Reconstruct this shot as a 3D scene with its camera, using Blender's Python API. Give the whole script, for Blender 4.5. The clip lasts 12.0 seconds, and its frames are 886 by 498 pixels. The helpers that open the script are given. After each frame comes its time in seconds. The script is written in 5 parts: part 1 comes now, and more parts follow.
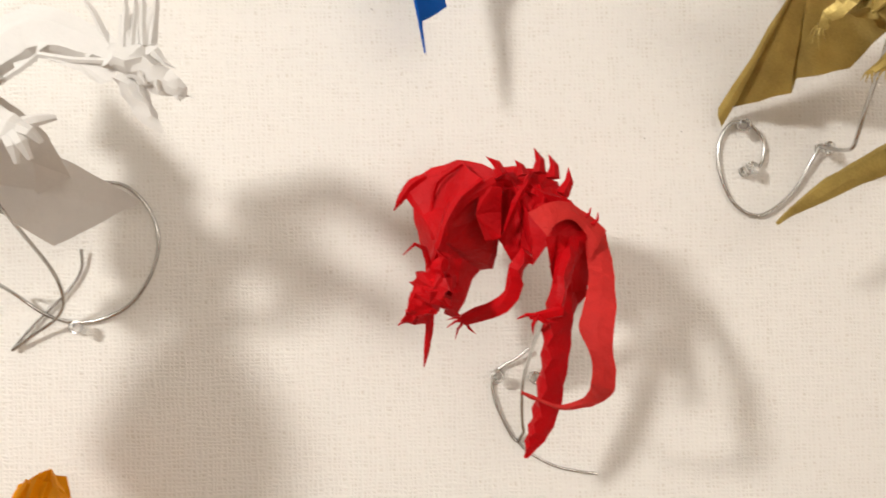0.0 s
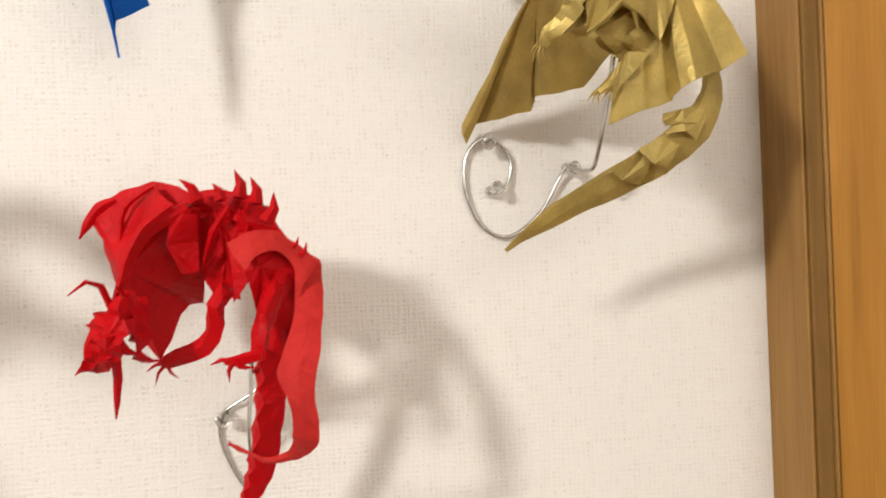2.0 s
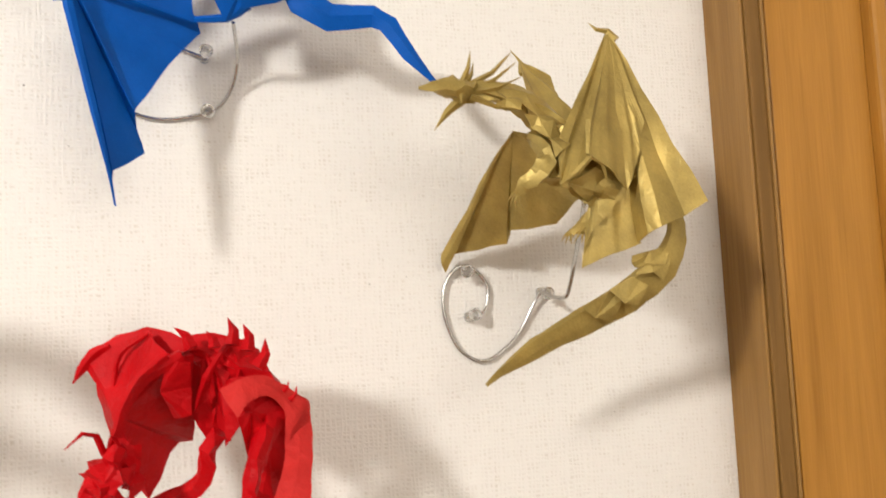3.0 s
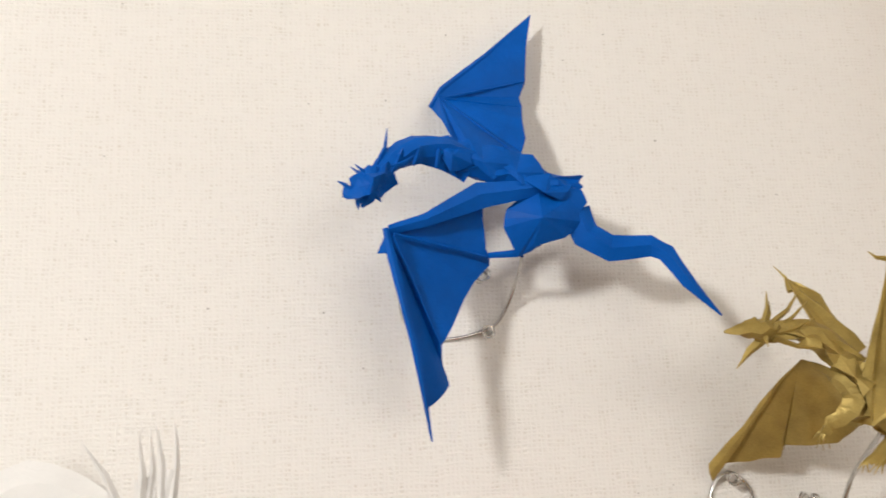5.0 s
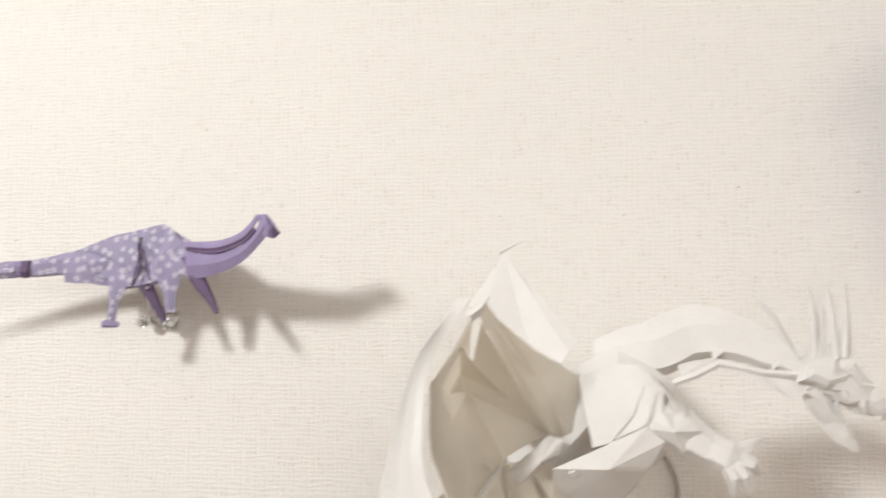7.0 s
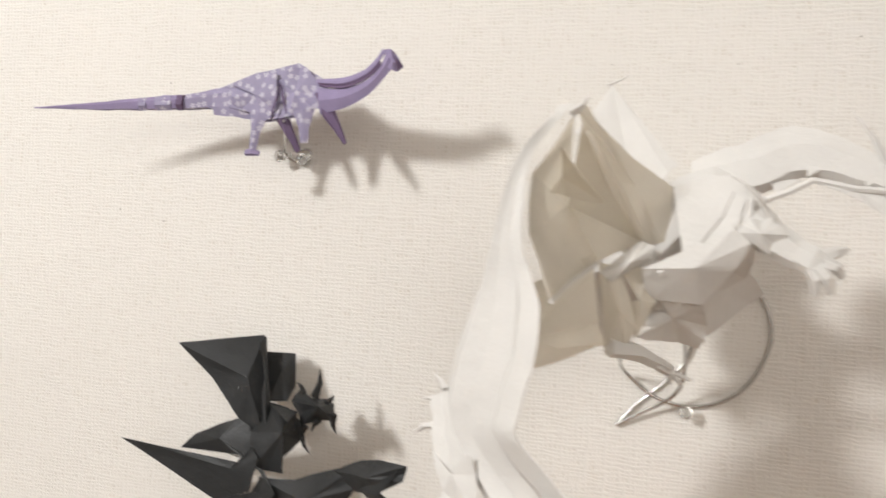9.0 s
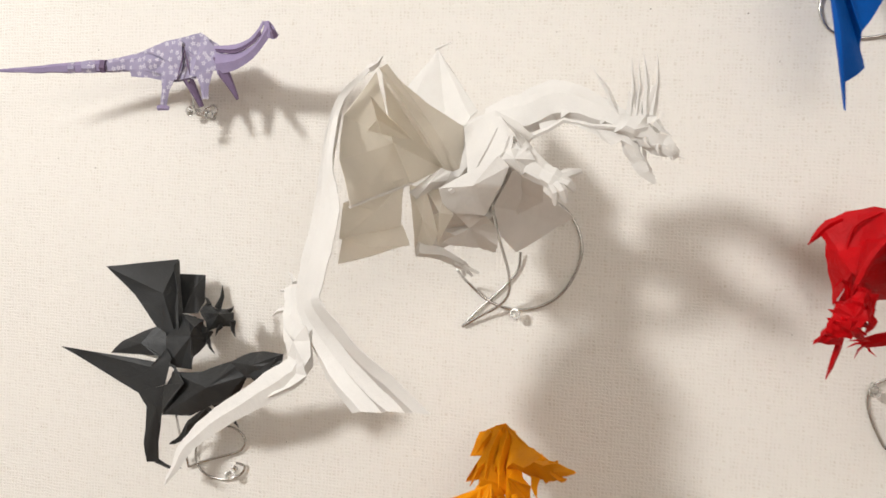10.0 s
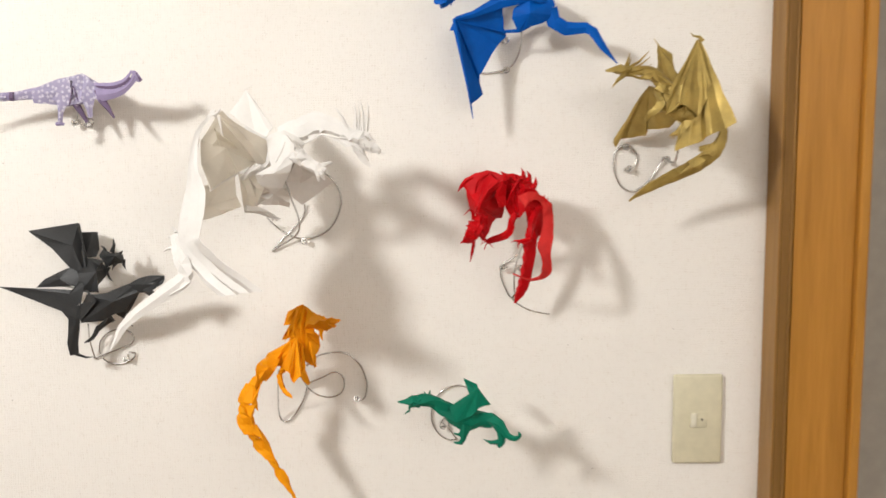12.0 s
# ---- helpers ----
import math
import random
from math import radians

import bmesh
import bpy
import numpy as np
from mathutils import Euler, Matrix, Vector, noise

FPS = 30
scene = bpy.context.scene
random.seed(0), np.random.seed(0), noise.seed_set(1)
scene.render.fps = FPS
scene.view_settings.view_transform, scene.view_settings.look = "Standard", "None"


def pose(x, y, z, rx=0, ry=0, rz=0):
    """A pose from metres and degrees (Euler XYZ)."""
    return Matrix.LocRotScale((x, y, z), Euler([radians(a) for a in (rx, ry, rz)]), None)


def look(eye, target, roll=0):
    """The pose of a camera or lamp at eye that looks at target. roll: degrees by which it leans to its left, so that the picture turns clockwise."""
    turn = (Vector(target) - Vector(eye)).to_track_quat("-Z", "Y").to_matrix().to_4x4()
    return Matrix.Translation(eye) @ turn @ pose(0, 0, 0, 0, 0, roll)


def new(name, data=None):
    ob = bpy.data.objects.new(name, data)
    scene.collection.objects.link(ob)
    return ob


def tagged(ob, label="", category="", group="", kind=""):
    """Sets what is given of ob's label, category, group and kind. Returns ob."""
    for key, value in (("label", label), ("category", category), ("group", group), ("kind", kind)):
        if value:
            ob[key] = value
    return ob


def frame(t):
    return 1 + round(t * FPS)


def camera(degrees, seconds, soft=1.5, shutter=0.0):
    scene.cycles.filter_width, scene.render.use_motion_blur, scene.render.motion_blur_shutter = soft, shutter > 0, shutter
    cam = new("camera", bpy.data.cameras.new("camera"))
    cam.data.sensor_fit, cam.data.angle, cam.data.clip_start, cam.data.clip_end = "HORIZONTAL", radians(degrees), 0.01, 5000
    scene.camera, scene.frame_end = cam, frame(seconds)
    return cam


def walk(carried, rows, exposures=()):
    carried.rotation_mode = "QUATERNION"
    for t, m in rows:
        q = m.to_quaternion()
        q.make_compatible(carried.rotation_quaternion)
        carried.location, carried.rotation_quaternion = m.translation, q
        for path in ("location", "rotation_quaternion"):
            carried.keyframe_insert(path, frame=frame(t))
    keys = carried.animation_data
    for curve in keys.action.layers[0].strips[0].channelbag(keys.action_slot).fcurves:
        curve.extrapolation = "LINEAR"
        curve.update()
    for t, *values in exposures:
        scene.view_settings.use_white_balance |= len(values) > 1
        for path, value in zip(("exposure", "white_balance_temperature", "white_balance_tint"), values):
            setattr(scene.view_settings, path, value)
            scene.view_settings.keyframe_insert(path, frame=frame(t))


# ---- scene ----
cam = camera(57.0, 12.0, 1.6, 0.3)
PATH = [
    (0, (0.003, -0.509, 1.496), (0.054, 1.49, 1.529), -1.3),
    (0.5, (0.022, -0.499, 1.493), (0.179, 1.495, 1.462), -1.5),
    (1, (0.034, -0.488, 1.491), (0.276, 1.496, 1.438), -1.7),
    (1.5, (0.053, -0.476, 1.498), (0.378, 1.497, 1.461), -1.8),
    (2, (0.076, -0.475, 1.511), (0.488, 1.482, 1.528), -2.0),
    (2.5, (0.084, -0.487, 1.532), (0.561, 1.453, 1.624), -2.3),
    (2.7, (0.079, -0.491, 1.537), (0.576, 1.442, 1.664), -2.4),
    (4.3, (-0.015, -0.499, 1.615), (0.433, 1.422, 1.945), -3.1),
    (4.5, (-0.024, -0.501, 1.625), (0.399, 1.423, 1.97), -3.1),
    (5, (-0.057, -0.505, 1.632), (0.268, 1.433, 2.004), -2.7),
    (5.5, (-0.087, -0.502, 1.634), (0.12, 1.454, 2.0), -2.2),
    (6, (-0.118, -0.499, 1.63), (-0.041, 1.468, 1.981), -1.6),
    (6.5, (-0.173, -0.507, 1.62), (-0.272, 1.469, 1.907), -0.6),
    (7, (-0.238, -0.506, 1.599), (-0.472, 1.467, 1.831), 0.2),
    (7.2, (-0.257, -0.507, 1.592), (-0.544, 1.462, 1.794), 0.5),
    (8.8, (-0.258, -0.523, 1.551), (-0.763, 1.412, 1.588), 2.9),
    (9, (-0.225, -0.534, 1.549), (-0.746, 1.397, 1.567), 3.2),
    (9.5, (-0.141, -0.579, 1.532), (-0.665, 1.35, 1.514), 3.6),
    (10, (-0.117, -0.629, 1.526), (-0.583, 1.315, 1.471), 2.6),
    (10.5, (-0.125, -0.705, 1.531), (-0.463, 1.264, 1.434), 0.7),
    (11, (-0.12, -0.808, 1.533), (-0.271, 1.181, 1.388), -0.4),
    (11.5, (-0.092, -0.908, 1.546), (-0.111, 1.082, 1.346), -0.8),
    (12, (-0.043, -1.048, 1.56), (-0.017, 0.941, 1.349), -0.5),
]
EXPOSURES = [(0, -0.53, 6600, 10), (1.5, -0.5, 6600, 10), (2.5, -0.34, 6600, 10), (5, -0.65, 6400, 10), (6.5, -0.83, 6300, 10), (7, -0.74, 6270, 10), (9, -0.82, 6330, 10), (9.5, -0.78, 6370, 10), (10, -0.71, 6400, 10), (11, -0.67, 6430, 10), (12, -0.53, 6430, 10)]
walk(cam, [(t, look(eye, target, roll)) for t, eye, target, roll in PATH], EXPOSURES)

# ---- light: one round ceiling lamp up to the left and an added soft fill, in a closed pale room ----
world = bpy.data.worlds.new("room_air")
scene.world = world
world.use_nodes = True
world.node_tree.nodes["Background"].inputs["Color"].default_value = (1.0, 0.95, 0.9, 1)
world.node_tree.nodes["Background"].inputs["Strength"].default_value = 0.02
lamp_data = bpy.data.lights.new("ceiling_lamp", "AREA")
lamp_data.shape, lamp_data.size = "DISK", 0.22
lamp_data.energy, lamp_data.color = 44.5, (1.0, 0.98, 0.945)
lamp = new("ceiling_lamp", lamp_data)
lamp.matrix_world = look((-1.32, -1.55, 2.26), (0.0, 0.0, 1.4))

# wide fill light with no fixture, added to brighten the right side and shadows
fill_data = bpy.data.lights.new("back_fill", "AREA")
fill_data.shape, fill_data.size = "DISK", 1.7
fill_data.energy, fill_data.color = 51.0, (1.0, 0.95, 0.885)
back_fill = new("back_fill", fill_data)
back_fill.matrix_world = look((0.75, -2.2, 2.36), (0.5, -0.4, 0.9))


# ---- materials ----
def material(name):
    m = bpy.data.materials.new(name)
    m.use_nodes = True
    nt = m.node_tree
    return m, nt, nt.nodes["Principled BSDF"]


def node(nt, kind, **values):
    n = nt.nodes.new(kind)
    for key, value in values.items():
        n.inputs[key.replace("_", " ")].default_value = value
    return n


def coords(nt, scale=(1, 1, 1), turn=(0, 0, 0)):
    co = nt.nodes.new("ShaderNodeTexCoord")
    mp = nt.nodes.new("ShaderNodeMapping")
    mp.inputs["Scale"].default_value = scale
    mp.inputs["Rotation"].default_value = turn
    nt.links.new(co.outputs["Object"], mp.inputs["Vector"])
    return mp.outputs["Vector"]


def noise_tex(nt, vector, scale, detail=3.0, rough=0.55, distortion=0.0):
    n = node(nt, "ShaderNodeTexNoise", Scale=scale, Detail=detail, Roughness=rough, Distortion=distortion)
    nt.links.new(vector, n.inputs["Vector"])
    return n.outputs["Fac"]


def math_node(nt, op, a, b=None, c=None):
    n = nt.nodes.new("ShaderNodeMath")
    n.operation = op
    for k, v in enumerate((a, b, c)):
        if v is None:
            continue
        if isinstance(v, (int, float)):
            n.inputs[k].default_value = v
        else:
            nt.links.new(v, n.inputs[k])
    return n.outputs[0]


def ramp(nt, fac, stops):
    n = nt.nodes.new("ShaderNodeValToRGB")
    e = n.color_ramp.elements
    e[0].position, e[0].color = stops[0][0], (*stops[0][1], 1)
    e[1].position, e[1].color = stops[-1][0], (*stops[-1][1], 1)
    for p, c in stops[1:-1]:
        x = e.new(p)
        x.color = (*c, 1)
    nt.links.new(fac, n.inputs["Fac"])
    return n.outputs["Color"]


def bump(nt, bsdf, height, distance, strength=1.0):
    b = node(nt, "ShaderNodeBump", Strength=strength, Distance=distance)
    nt.links.new(height, b.inputs["Height"])
    nt.links.new(b.outputs["Normal"], bsdf.inputs["Normal"])


def shade(c, k):
    return tuple(min(1.0, v * k) for v in c)


def paper(name, colour, rough=0.62, metal=0.0, spec=0.14, contrast=0.16, translucent=0.0, creased=0.55):
    """Folded paper: fibre grain, faint blotches and rubbed creases."""
    m, nt, b = material(name)
    v = coords(nt)
    blot = noise_tex(nt, v, 38, 3)
    grain = noise_tex(nt, v, 900, 2)
    mix = math_node(nt, "ADD", math_node(nt, "MULTIPLY", blot, 0.75), math_node(nt, "MULTIPLY", grain, 0.25))
    col = ramp(nt, mix, [(0.3, shade(colour, 1 - contrast)), (0.7, shade(colour, 1 + contrast * 0.7))])
    nt.links.new(col, b.inputs["Base Color"])
    b.inputs["Metallic"].default_value = metal
    r = math_node(nt, "ADD", math_node(nt, "MULTIPLY", blot, 0.2), rough - 0.1)
    nt.links.new(r, b.inputs["Roughness"])
    b.inputs["Specular IOR Level"].default_value = spec
    crease = noise_tex(nt, v, 130, 4, 0.6, 0.6)
    h = math_node(nt, "ADD", math_node(nt, "MULTIPLY", crease, 0.8), math_node(nt, "MULTIPLY", grain, 0.15))
    bump(nt, b, h, 0.0012 if creased < 0.8 else 0.0022, creased)
    if translucent:
        thin = nt.nodes.new("ShaderNodeBsdfTranslucent")
        nt.links.new(col, thin.inputs["Color"])
        both = nt.nodes.new("ShaderNodeMixShader")
        both.inputs[0].default_value = translucent
        nt.links.new(b.outputs[0], both.inputs[1])
        nt.links.new(thin.outputs[0], both.inputs[2])
        nt.links.new(both.outputs[0], nt.nodes["Material Output"].inputs["Surface"])
    return m


def flower_paper(name, ground, bloom):
    """Printed paper strewn with small five-petalled flowers."""
    m, nt, b = material(name)
    v = coords(nt, (1, 1, 1), (radians(-90), 0, 0))
    vo = nt.nodes.new("ShaderNodeTexVoronoi")
    vo.voronoi_dimensions, vo.feature = "2D", "F1"
    vo.inputs["Scale"].default_value = 165
    vo.inputs["Randomness"].default_value = 0.8
    nt.links.new(v, vo.inputs["Vector"])
    sc = nt.nodes.new("ShaderNodeVectorMath")
    sc.operation = "SUBTRACT"
    nt.links.new(v, sc.inputs[0])
    nt.links.new(vo.outputs["Position"], sc.inputs[1])
    sep = nt.nodes.new("ShaderNodeSeparateXYZ")
    nt.links.new(sc.outputs[0], sep.inputs[0])
    ang = math_node(nt, "ARCTAN2", sep.outputs["Y"], sep.outputs["X"])
    turn = math_node(nt, "MULTIPLY_ADD", ang, 5.0, math_node(nt, "MULTIPLY", vo.outputs["Color"], 6.0))
    petal = math_node(nt, "MULTIPLY_ADD", math_node(nt, "COSINE", turn), 0.11, 0.27)
    fac = math_node(nt, "MULTIPLY", math_node(nt, "SUBTRACT", petal, vo.outputs["Distance"]), 10.0)
    eye = math_node(nt, "MULTIPLY", math_node(nt, "SUBTRACT", vo.outputs["Distance"], 0.05), 18.0)
    fac = math_node(nt, "MINIMUM", math_node(nt, "MAXIMUM", math_node(nt, "MINIMUM", fac, eye), 0.0), 1.0)
    blot = noise_tex(nt, coords(nt), 45, 3)
    col = ramp(nt, blot, [(0.3, shade(ground, 0.88)), (0.7, shade(ground, 1.1))])
    mix = nt.nodes.new("ShaderNodeMix")
    mix.data_type = "RGBA"
    nt.links.new(fac, mix.inputs[0])
    nt.links.new(col, mix.inputs[6])
    mix.inputs[7].default_value = (*bloom, 1)
    nt.links.new(mix.outputs[2], b.inputs["Base Color"])
    b.inputs["Roughness"].default_value = 0.6
    bump(nt, b, noise_tex(nt, coords(nt), 150, 4), 0.0006, 0.5)
    return m


def wallpaper(name):
    """Off-white vinyl wallpaper embossed like coarse linen."""
    m, nt, b = material(name)
    drifts = {"X": noise_tex(nt, coords(nt, (1, 1, 0.22)), 150, 3, 0.6), "Z": noise_tex(nt, coords(nt, (0.3, 1, 1)), 150, 3, 0.6)}
    slub = noise_tex(nt, coords(nt, (0.35, 1, 1)), 330, 2, 0.6)
    slub2 = noise_tex(nt, coords(nt, (1, 1, 0.35)), 330, 2, 0.6)
    sep = nt.nodes.new("ShaderNodeSeparateXYZ")
    nt.links.new(coords(nt), sep.inputs[0])
    waves = []
    for axis, pitch in (("X", 0.0031), ("Z", 0.0028)):
        k = math_node(nt, "MULTIPLY", sep.outputs[axis], 2 * math.pi / pitch)
        waves.append(math_node(nt, "SINE", math_node(nt, "MULTIPLY_ADD", drifts[axis], 15.0, k)))
    over = math_node(nt, "MULTIPLY_ADD", waves[0], 0.34, math_node(nt, "MULTIPLY", slub2, 1.5))
    under = math_node(nt, "MULTIPLY_ADD", waves[1], 0.34, math_node(nt, "MULTIPLY", slub, 1.5))
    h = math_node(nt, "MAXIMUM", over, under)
    bump(nt, b, h, 0.001, 0.45)
    large = noise_tex(nt, coords(nt), 2.3, 3)
    tone = ramp(nt, large, [(0.3, (0.80, 0.77, 0.722)), (0.7, (0.835, 0.807, 0.76))])
    # shade of the embossed hollows, painted into the colour with some random blotching
    pit_shade = ramp(nt, math_node(nt, "MULTIPLY_ADD", noise_tex(nt, coords(nt), 90, 2, 0.6), 0.9, math_node(nt, "ADD", h, -0.62)), [(0.1, (0.86, 0.835, 0.80)), (0.5, (1, 1, 1))])
    speck = ramp(nt, noise_tex(nt, coords(nt), 260, 1, 0.3), [(0.17, (0.45, 0.42, 0.4)), (0.2, (1, 1, 1))])
    last = tone
    for layer in (pit_shade, speck):
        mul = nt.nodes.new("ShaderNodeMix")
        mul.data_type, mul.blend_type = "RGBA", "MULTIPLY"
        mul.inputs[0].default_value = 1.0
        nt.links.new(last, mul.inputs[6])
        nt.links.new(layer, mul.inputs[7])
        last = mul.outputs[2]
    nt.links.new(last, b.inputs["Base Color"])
    b.inputs["Roughness"].default_value = 0.75
    return m


def wood(name, dark, light, rough=0.42, grain=26):
    """Varnished wood with upright grain."""
    m, nt, b = material(name)
    v = coords(nt, (1, 1, 0.06))
    rings = noise_tex(nt, v, grain * 3, 4, 0.6, 0.8)
    fine = noise_tex(nt, coords(nt, (1, 1, 0.02)), 900, 3)
    wide = noise_tex(nt, coords(nt, (1, 1, 0.15)), 9, 2)
    f = math_node(nt, "ADD", math_node(nt, "MULTIPLY", rings, 0.5), math_node(nt, "MULTIPLY", fine, 0.25))
    f = math_node(nt, "ADD", f, math_node(nt, "MULTIPLY", wide, 0.25))
    nt.links.new(ramp(nt, f, [(0.34, dark), (0.64, light)]), b.inputs["Base Color"])
    b.inputs["Roughness"].default_value = rough
    b.inputs["Specular IOR Level"].default_value = 0.22
    bump(nt, b, fine, 0.0004, 0.4)
    return m


def plain(name, colour, rough=0.5, metal=0.0, var=0.06):
    m, nt, b = material(name)
    f = noise_tex(nt, coords(nt), 60, 4)
    nt.links.new(ramp(nt, f, [(0.3, shade(colour, 1 - var)), (0.7, shade(colour, 1 + var))]), b.inputs["Base Color"])
    b.inputs["Roughness"].default_value, b.inputs["Metallic"].default_value = rough, metal
    bump(nt, b, noise_tex(nt, coords(nt), 400, 2), 0.0002, 0.3)
    return m


def clear_plastic(name):
    m, nt, b = material(name)
    b.inputs["Base Color"].default_value = (0.97, 0.97, 0.96, 1)
    b.inputs["Transmission Weight"].default_value = 1.0
    b.inputs["IOR"].default_value = 1.46
    b.inputs["Roughness"].default_value = 0.22
    return m


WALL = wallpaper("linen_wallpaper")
PLASTER = plain("pale_plaster", (0.82, 0.80, 0.765), 0.85)
# grey that paints in the dimness of the space past the frame
DIM_PLASTER = plain("dim_plaster", (0.36, 0.335, 0.29), 0.8)
BOARDS = wood("floor_boards", (0.2, 0.11, 0.05), (0.36, 0.22, 0.11), 0.4)
CASING = wood("casing_wood", (0.20, 0.10, 0.025), (0.35, 0.19, 0.056), 0.38)
GROOVE = wood("groove_wood", (0.14, 0.068, 0.014), (0.23, 0.118, 0.03), 0.55)
DOORWOOD = wood("door_wood", (0.31, 0.135, 0.018), (0.47, 0.218, 0.038), 0.34)
IVORY = plain("ivory_plastic", (0.62, 0.58, 0.42), 0.38)
IVORY_PALE = plain("pale_ivory_plastic", (0.72, 0.69, 0.56), 0.3)
DARK = plain("dark_plastic", (0.1, 0.09, 0.07), 0.5)
STEEL = plain("steel_wire", (0.56, 0.55, 0.53), 0.26, 1.0, 0.1)
CLEAR = clear_plastic("clear_plastic")
RED = paper("red_paper", (0.57, 0.0014, 0.0055), 0.5, 0, 0.16, 0.22, 0.14, 0.8)
RED_PALE = paper("pale_red_paper", (0.62, 0.032, 0.028), 0.6, 0, 0.14, 0.2, 0.22, 0.85)
GOLD = paper("gold_paper", (0.52, 0.38, 0.11), 0.4, 0.42, 0.38, 0.34, 0.26, 0.75)
BLUE = paper("blue_paper", (0.0003, 0.092, 0.44), 0.5, 0, 0.14, 0.2, 0.05)
WHITE = paper("white_paper", (0.82, 0.8, 0.77), 0.6, 0, 0.2, 0.05, 0.14)
WHITE_THIN = paper("thin_white_paper", (0.9, 0.87, 0.81), 0.6, 0, 0.15, 0.05, 0.62)
BLACK = paper("black_paper", (0.023, 0.024, 0.025), 0.5, 0, 0.38, 0.25)
ORANGE = paper("orange_paper", (0.99, 0.37, 0.004), 0.6, 0, 0.14, 0.16, 0.18)
GREEN = paper("green_paper", (0.003, 0.15, 0.088), 0.55)
LILAC = flower_paper("lilac_flower_paper", (0.30, 0.268, 0.40), (0.62, 0.59, 0.66))
# dark lilac for folds, also the shade painted into neck slot and creases
LILAC_DARK_AND_SHADE = paper("dark_lilac_and_shade", (0.15, 0.105, 0.18), 0.6)
LILAC_PLAIN = paper("lilac_paper", (0.30, 0.25, 0.40), 0.6)


# ---- building helpers (paper points are millimetres from a figure's own base) ----
def mesh_object(name, bm, mat, parent=None, label="", smooth=None):
    me = bpy.data.meshes.new(name)
    bmesh.ops.recalc_face_normals(bm, faces=bm.faces)
    bm.to_mesh(me)
    bm.free()
    me.materials.append(mat)
    if smooth is not None:
        for p in me.polygons:
            p.use_smooth = True
        me.set_sharp_from_angle(angle=radians(smooth))
    ob = new(name, me)
    if parent:
        ob.parent = parent
    if label:
        ob["label"] = label
    return ob


def figure(name, at, label, category, group=""):
    """The empty base of a thing, at a place in metres."""
    ob = new(name)
    ob.empty_display_size = 0.02
    ob.location = at
    return tagged(ob, label, category, group)


def crumple(bm, cuts, amount, size=14.0):
    """Finer faces, pushed about a little as handled paper is."""
    if cuts:
        bmesh.ops.subdivide_edges(bm, edges=bm.edges[:], cuts=cuts, use_grid_fill=True)
    if amount:
        bm.normal_update()
        amount *= 0.7
        for v in bm.verts:
            push = 1.3 * amount * (0.22 - abs(noise.noise(v.co * (1.6 / size) + Vector((2.2, 9.1, 4.4)))))
            v.co += v.normal * push + amount * noise.noise_vector(v.co / size + Vector((7.1, 3.3, 1.7)))


def shell(bm, thick):
    """Give a sheet its thickness: a second side set back along the point normals, and closed edges."""
    bm.normal_update()
    faces, rim = bm.faces[:], [e for e in bm.edges if e.is_boundary]
    sides = [(e.verts[0], e.verts[1], e.link_faces[0]) for e in rim]
    behind = {v: bm.verts.new(v.co - v.normal * thick) for v in bm.verts[:]}
    for f in faces:
        bm.faces.new([behind[v] for v in reversed(f.verts)])
    for a, b, f in sides:
        order = list(f.verts)
        if order[(order.index(a) + 1) % len(order)] is not b:
            a, b = b, a
        bm.faces.new((b, a, behind[a], behind[b]))


def part(name, bm, mat, parent, label="", thick=0.0, cuts=0, rough=0.0, smooth=15, size=14.0):
    crumple(bm, cuts, rough * (1.0 if thick else 1.7), size if thick else size * 0.7)
    if thick:
        bmesh.ops.recalc_face_normals(bm, faces=bm.faces)
        shell(bm, thick)
    bmesh.ops.scale(bm, vec=(0.001, 0.001, 0.001), verts=bm.verts)
    return mesh_object(name, bm, mat, parent, label, smooth)


def fan(hub, tips, sag=2.0, bite=0.0, bm=None):
    """A pleated sheet: panels spread from hub to a rim of tips, each creased along its middle."""
    bm = bm or bmesh.new()
    h = Vector(hub)
    rim = [Vector(t) for t in tips]
    hv = bm.verts.new(h)
    normal = sum(((a - h).cross(b - h) for a, b in zip(rim, rim[1:])), Vector()).normalized()
    if normal.y > 0:
        normal = -normal
    last = bm.verts.new(rim[0])
    for k, (a, b) in enumerate(zip(rim, rim[1:])):
        mid = (a + b) / 2
        mid = mid.lerp(h, bite) - normal * sag * (1 if k % 2 else -0.55)
        mv, bv = bm.verts.new(mid), bm.verts.new(b)
        bm.faces.new((hv, last, mv))
        bm.faces.new((hv, mv, bv))
        last = bv
    return bm


def strip(left, right, crease=0.0, steps=1, bm=None):
    """A folded ribbon between two edges, with a crease along its middle."""
    bm = bm or bmesh.new()
    if steps > 1:
        left, right = smooth_path(left, steps), smooth_path(right, steps)
    rows = []
    for k, (a, b) in enumerate(zip(left, right)):
        a, b = Vector(a), Vector(b)
        mid = (a + b) / 2 + Vector((0, -crease, 0))
        rows.append([bm.verts.new(p) for p in (a, mid, b)])
    for r, s in zip(rows, rows[1:]):
        for j in (0, 1):
            bm.faces.new((r[j], r[j + 1], s[j + 1], s[j]))
    return bm


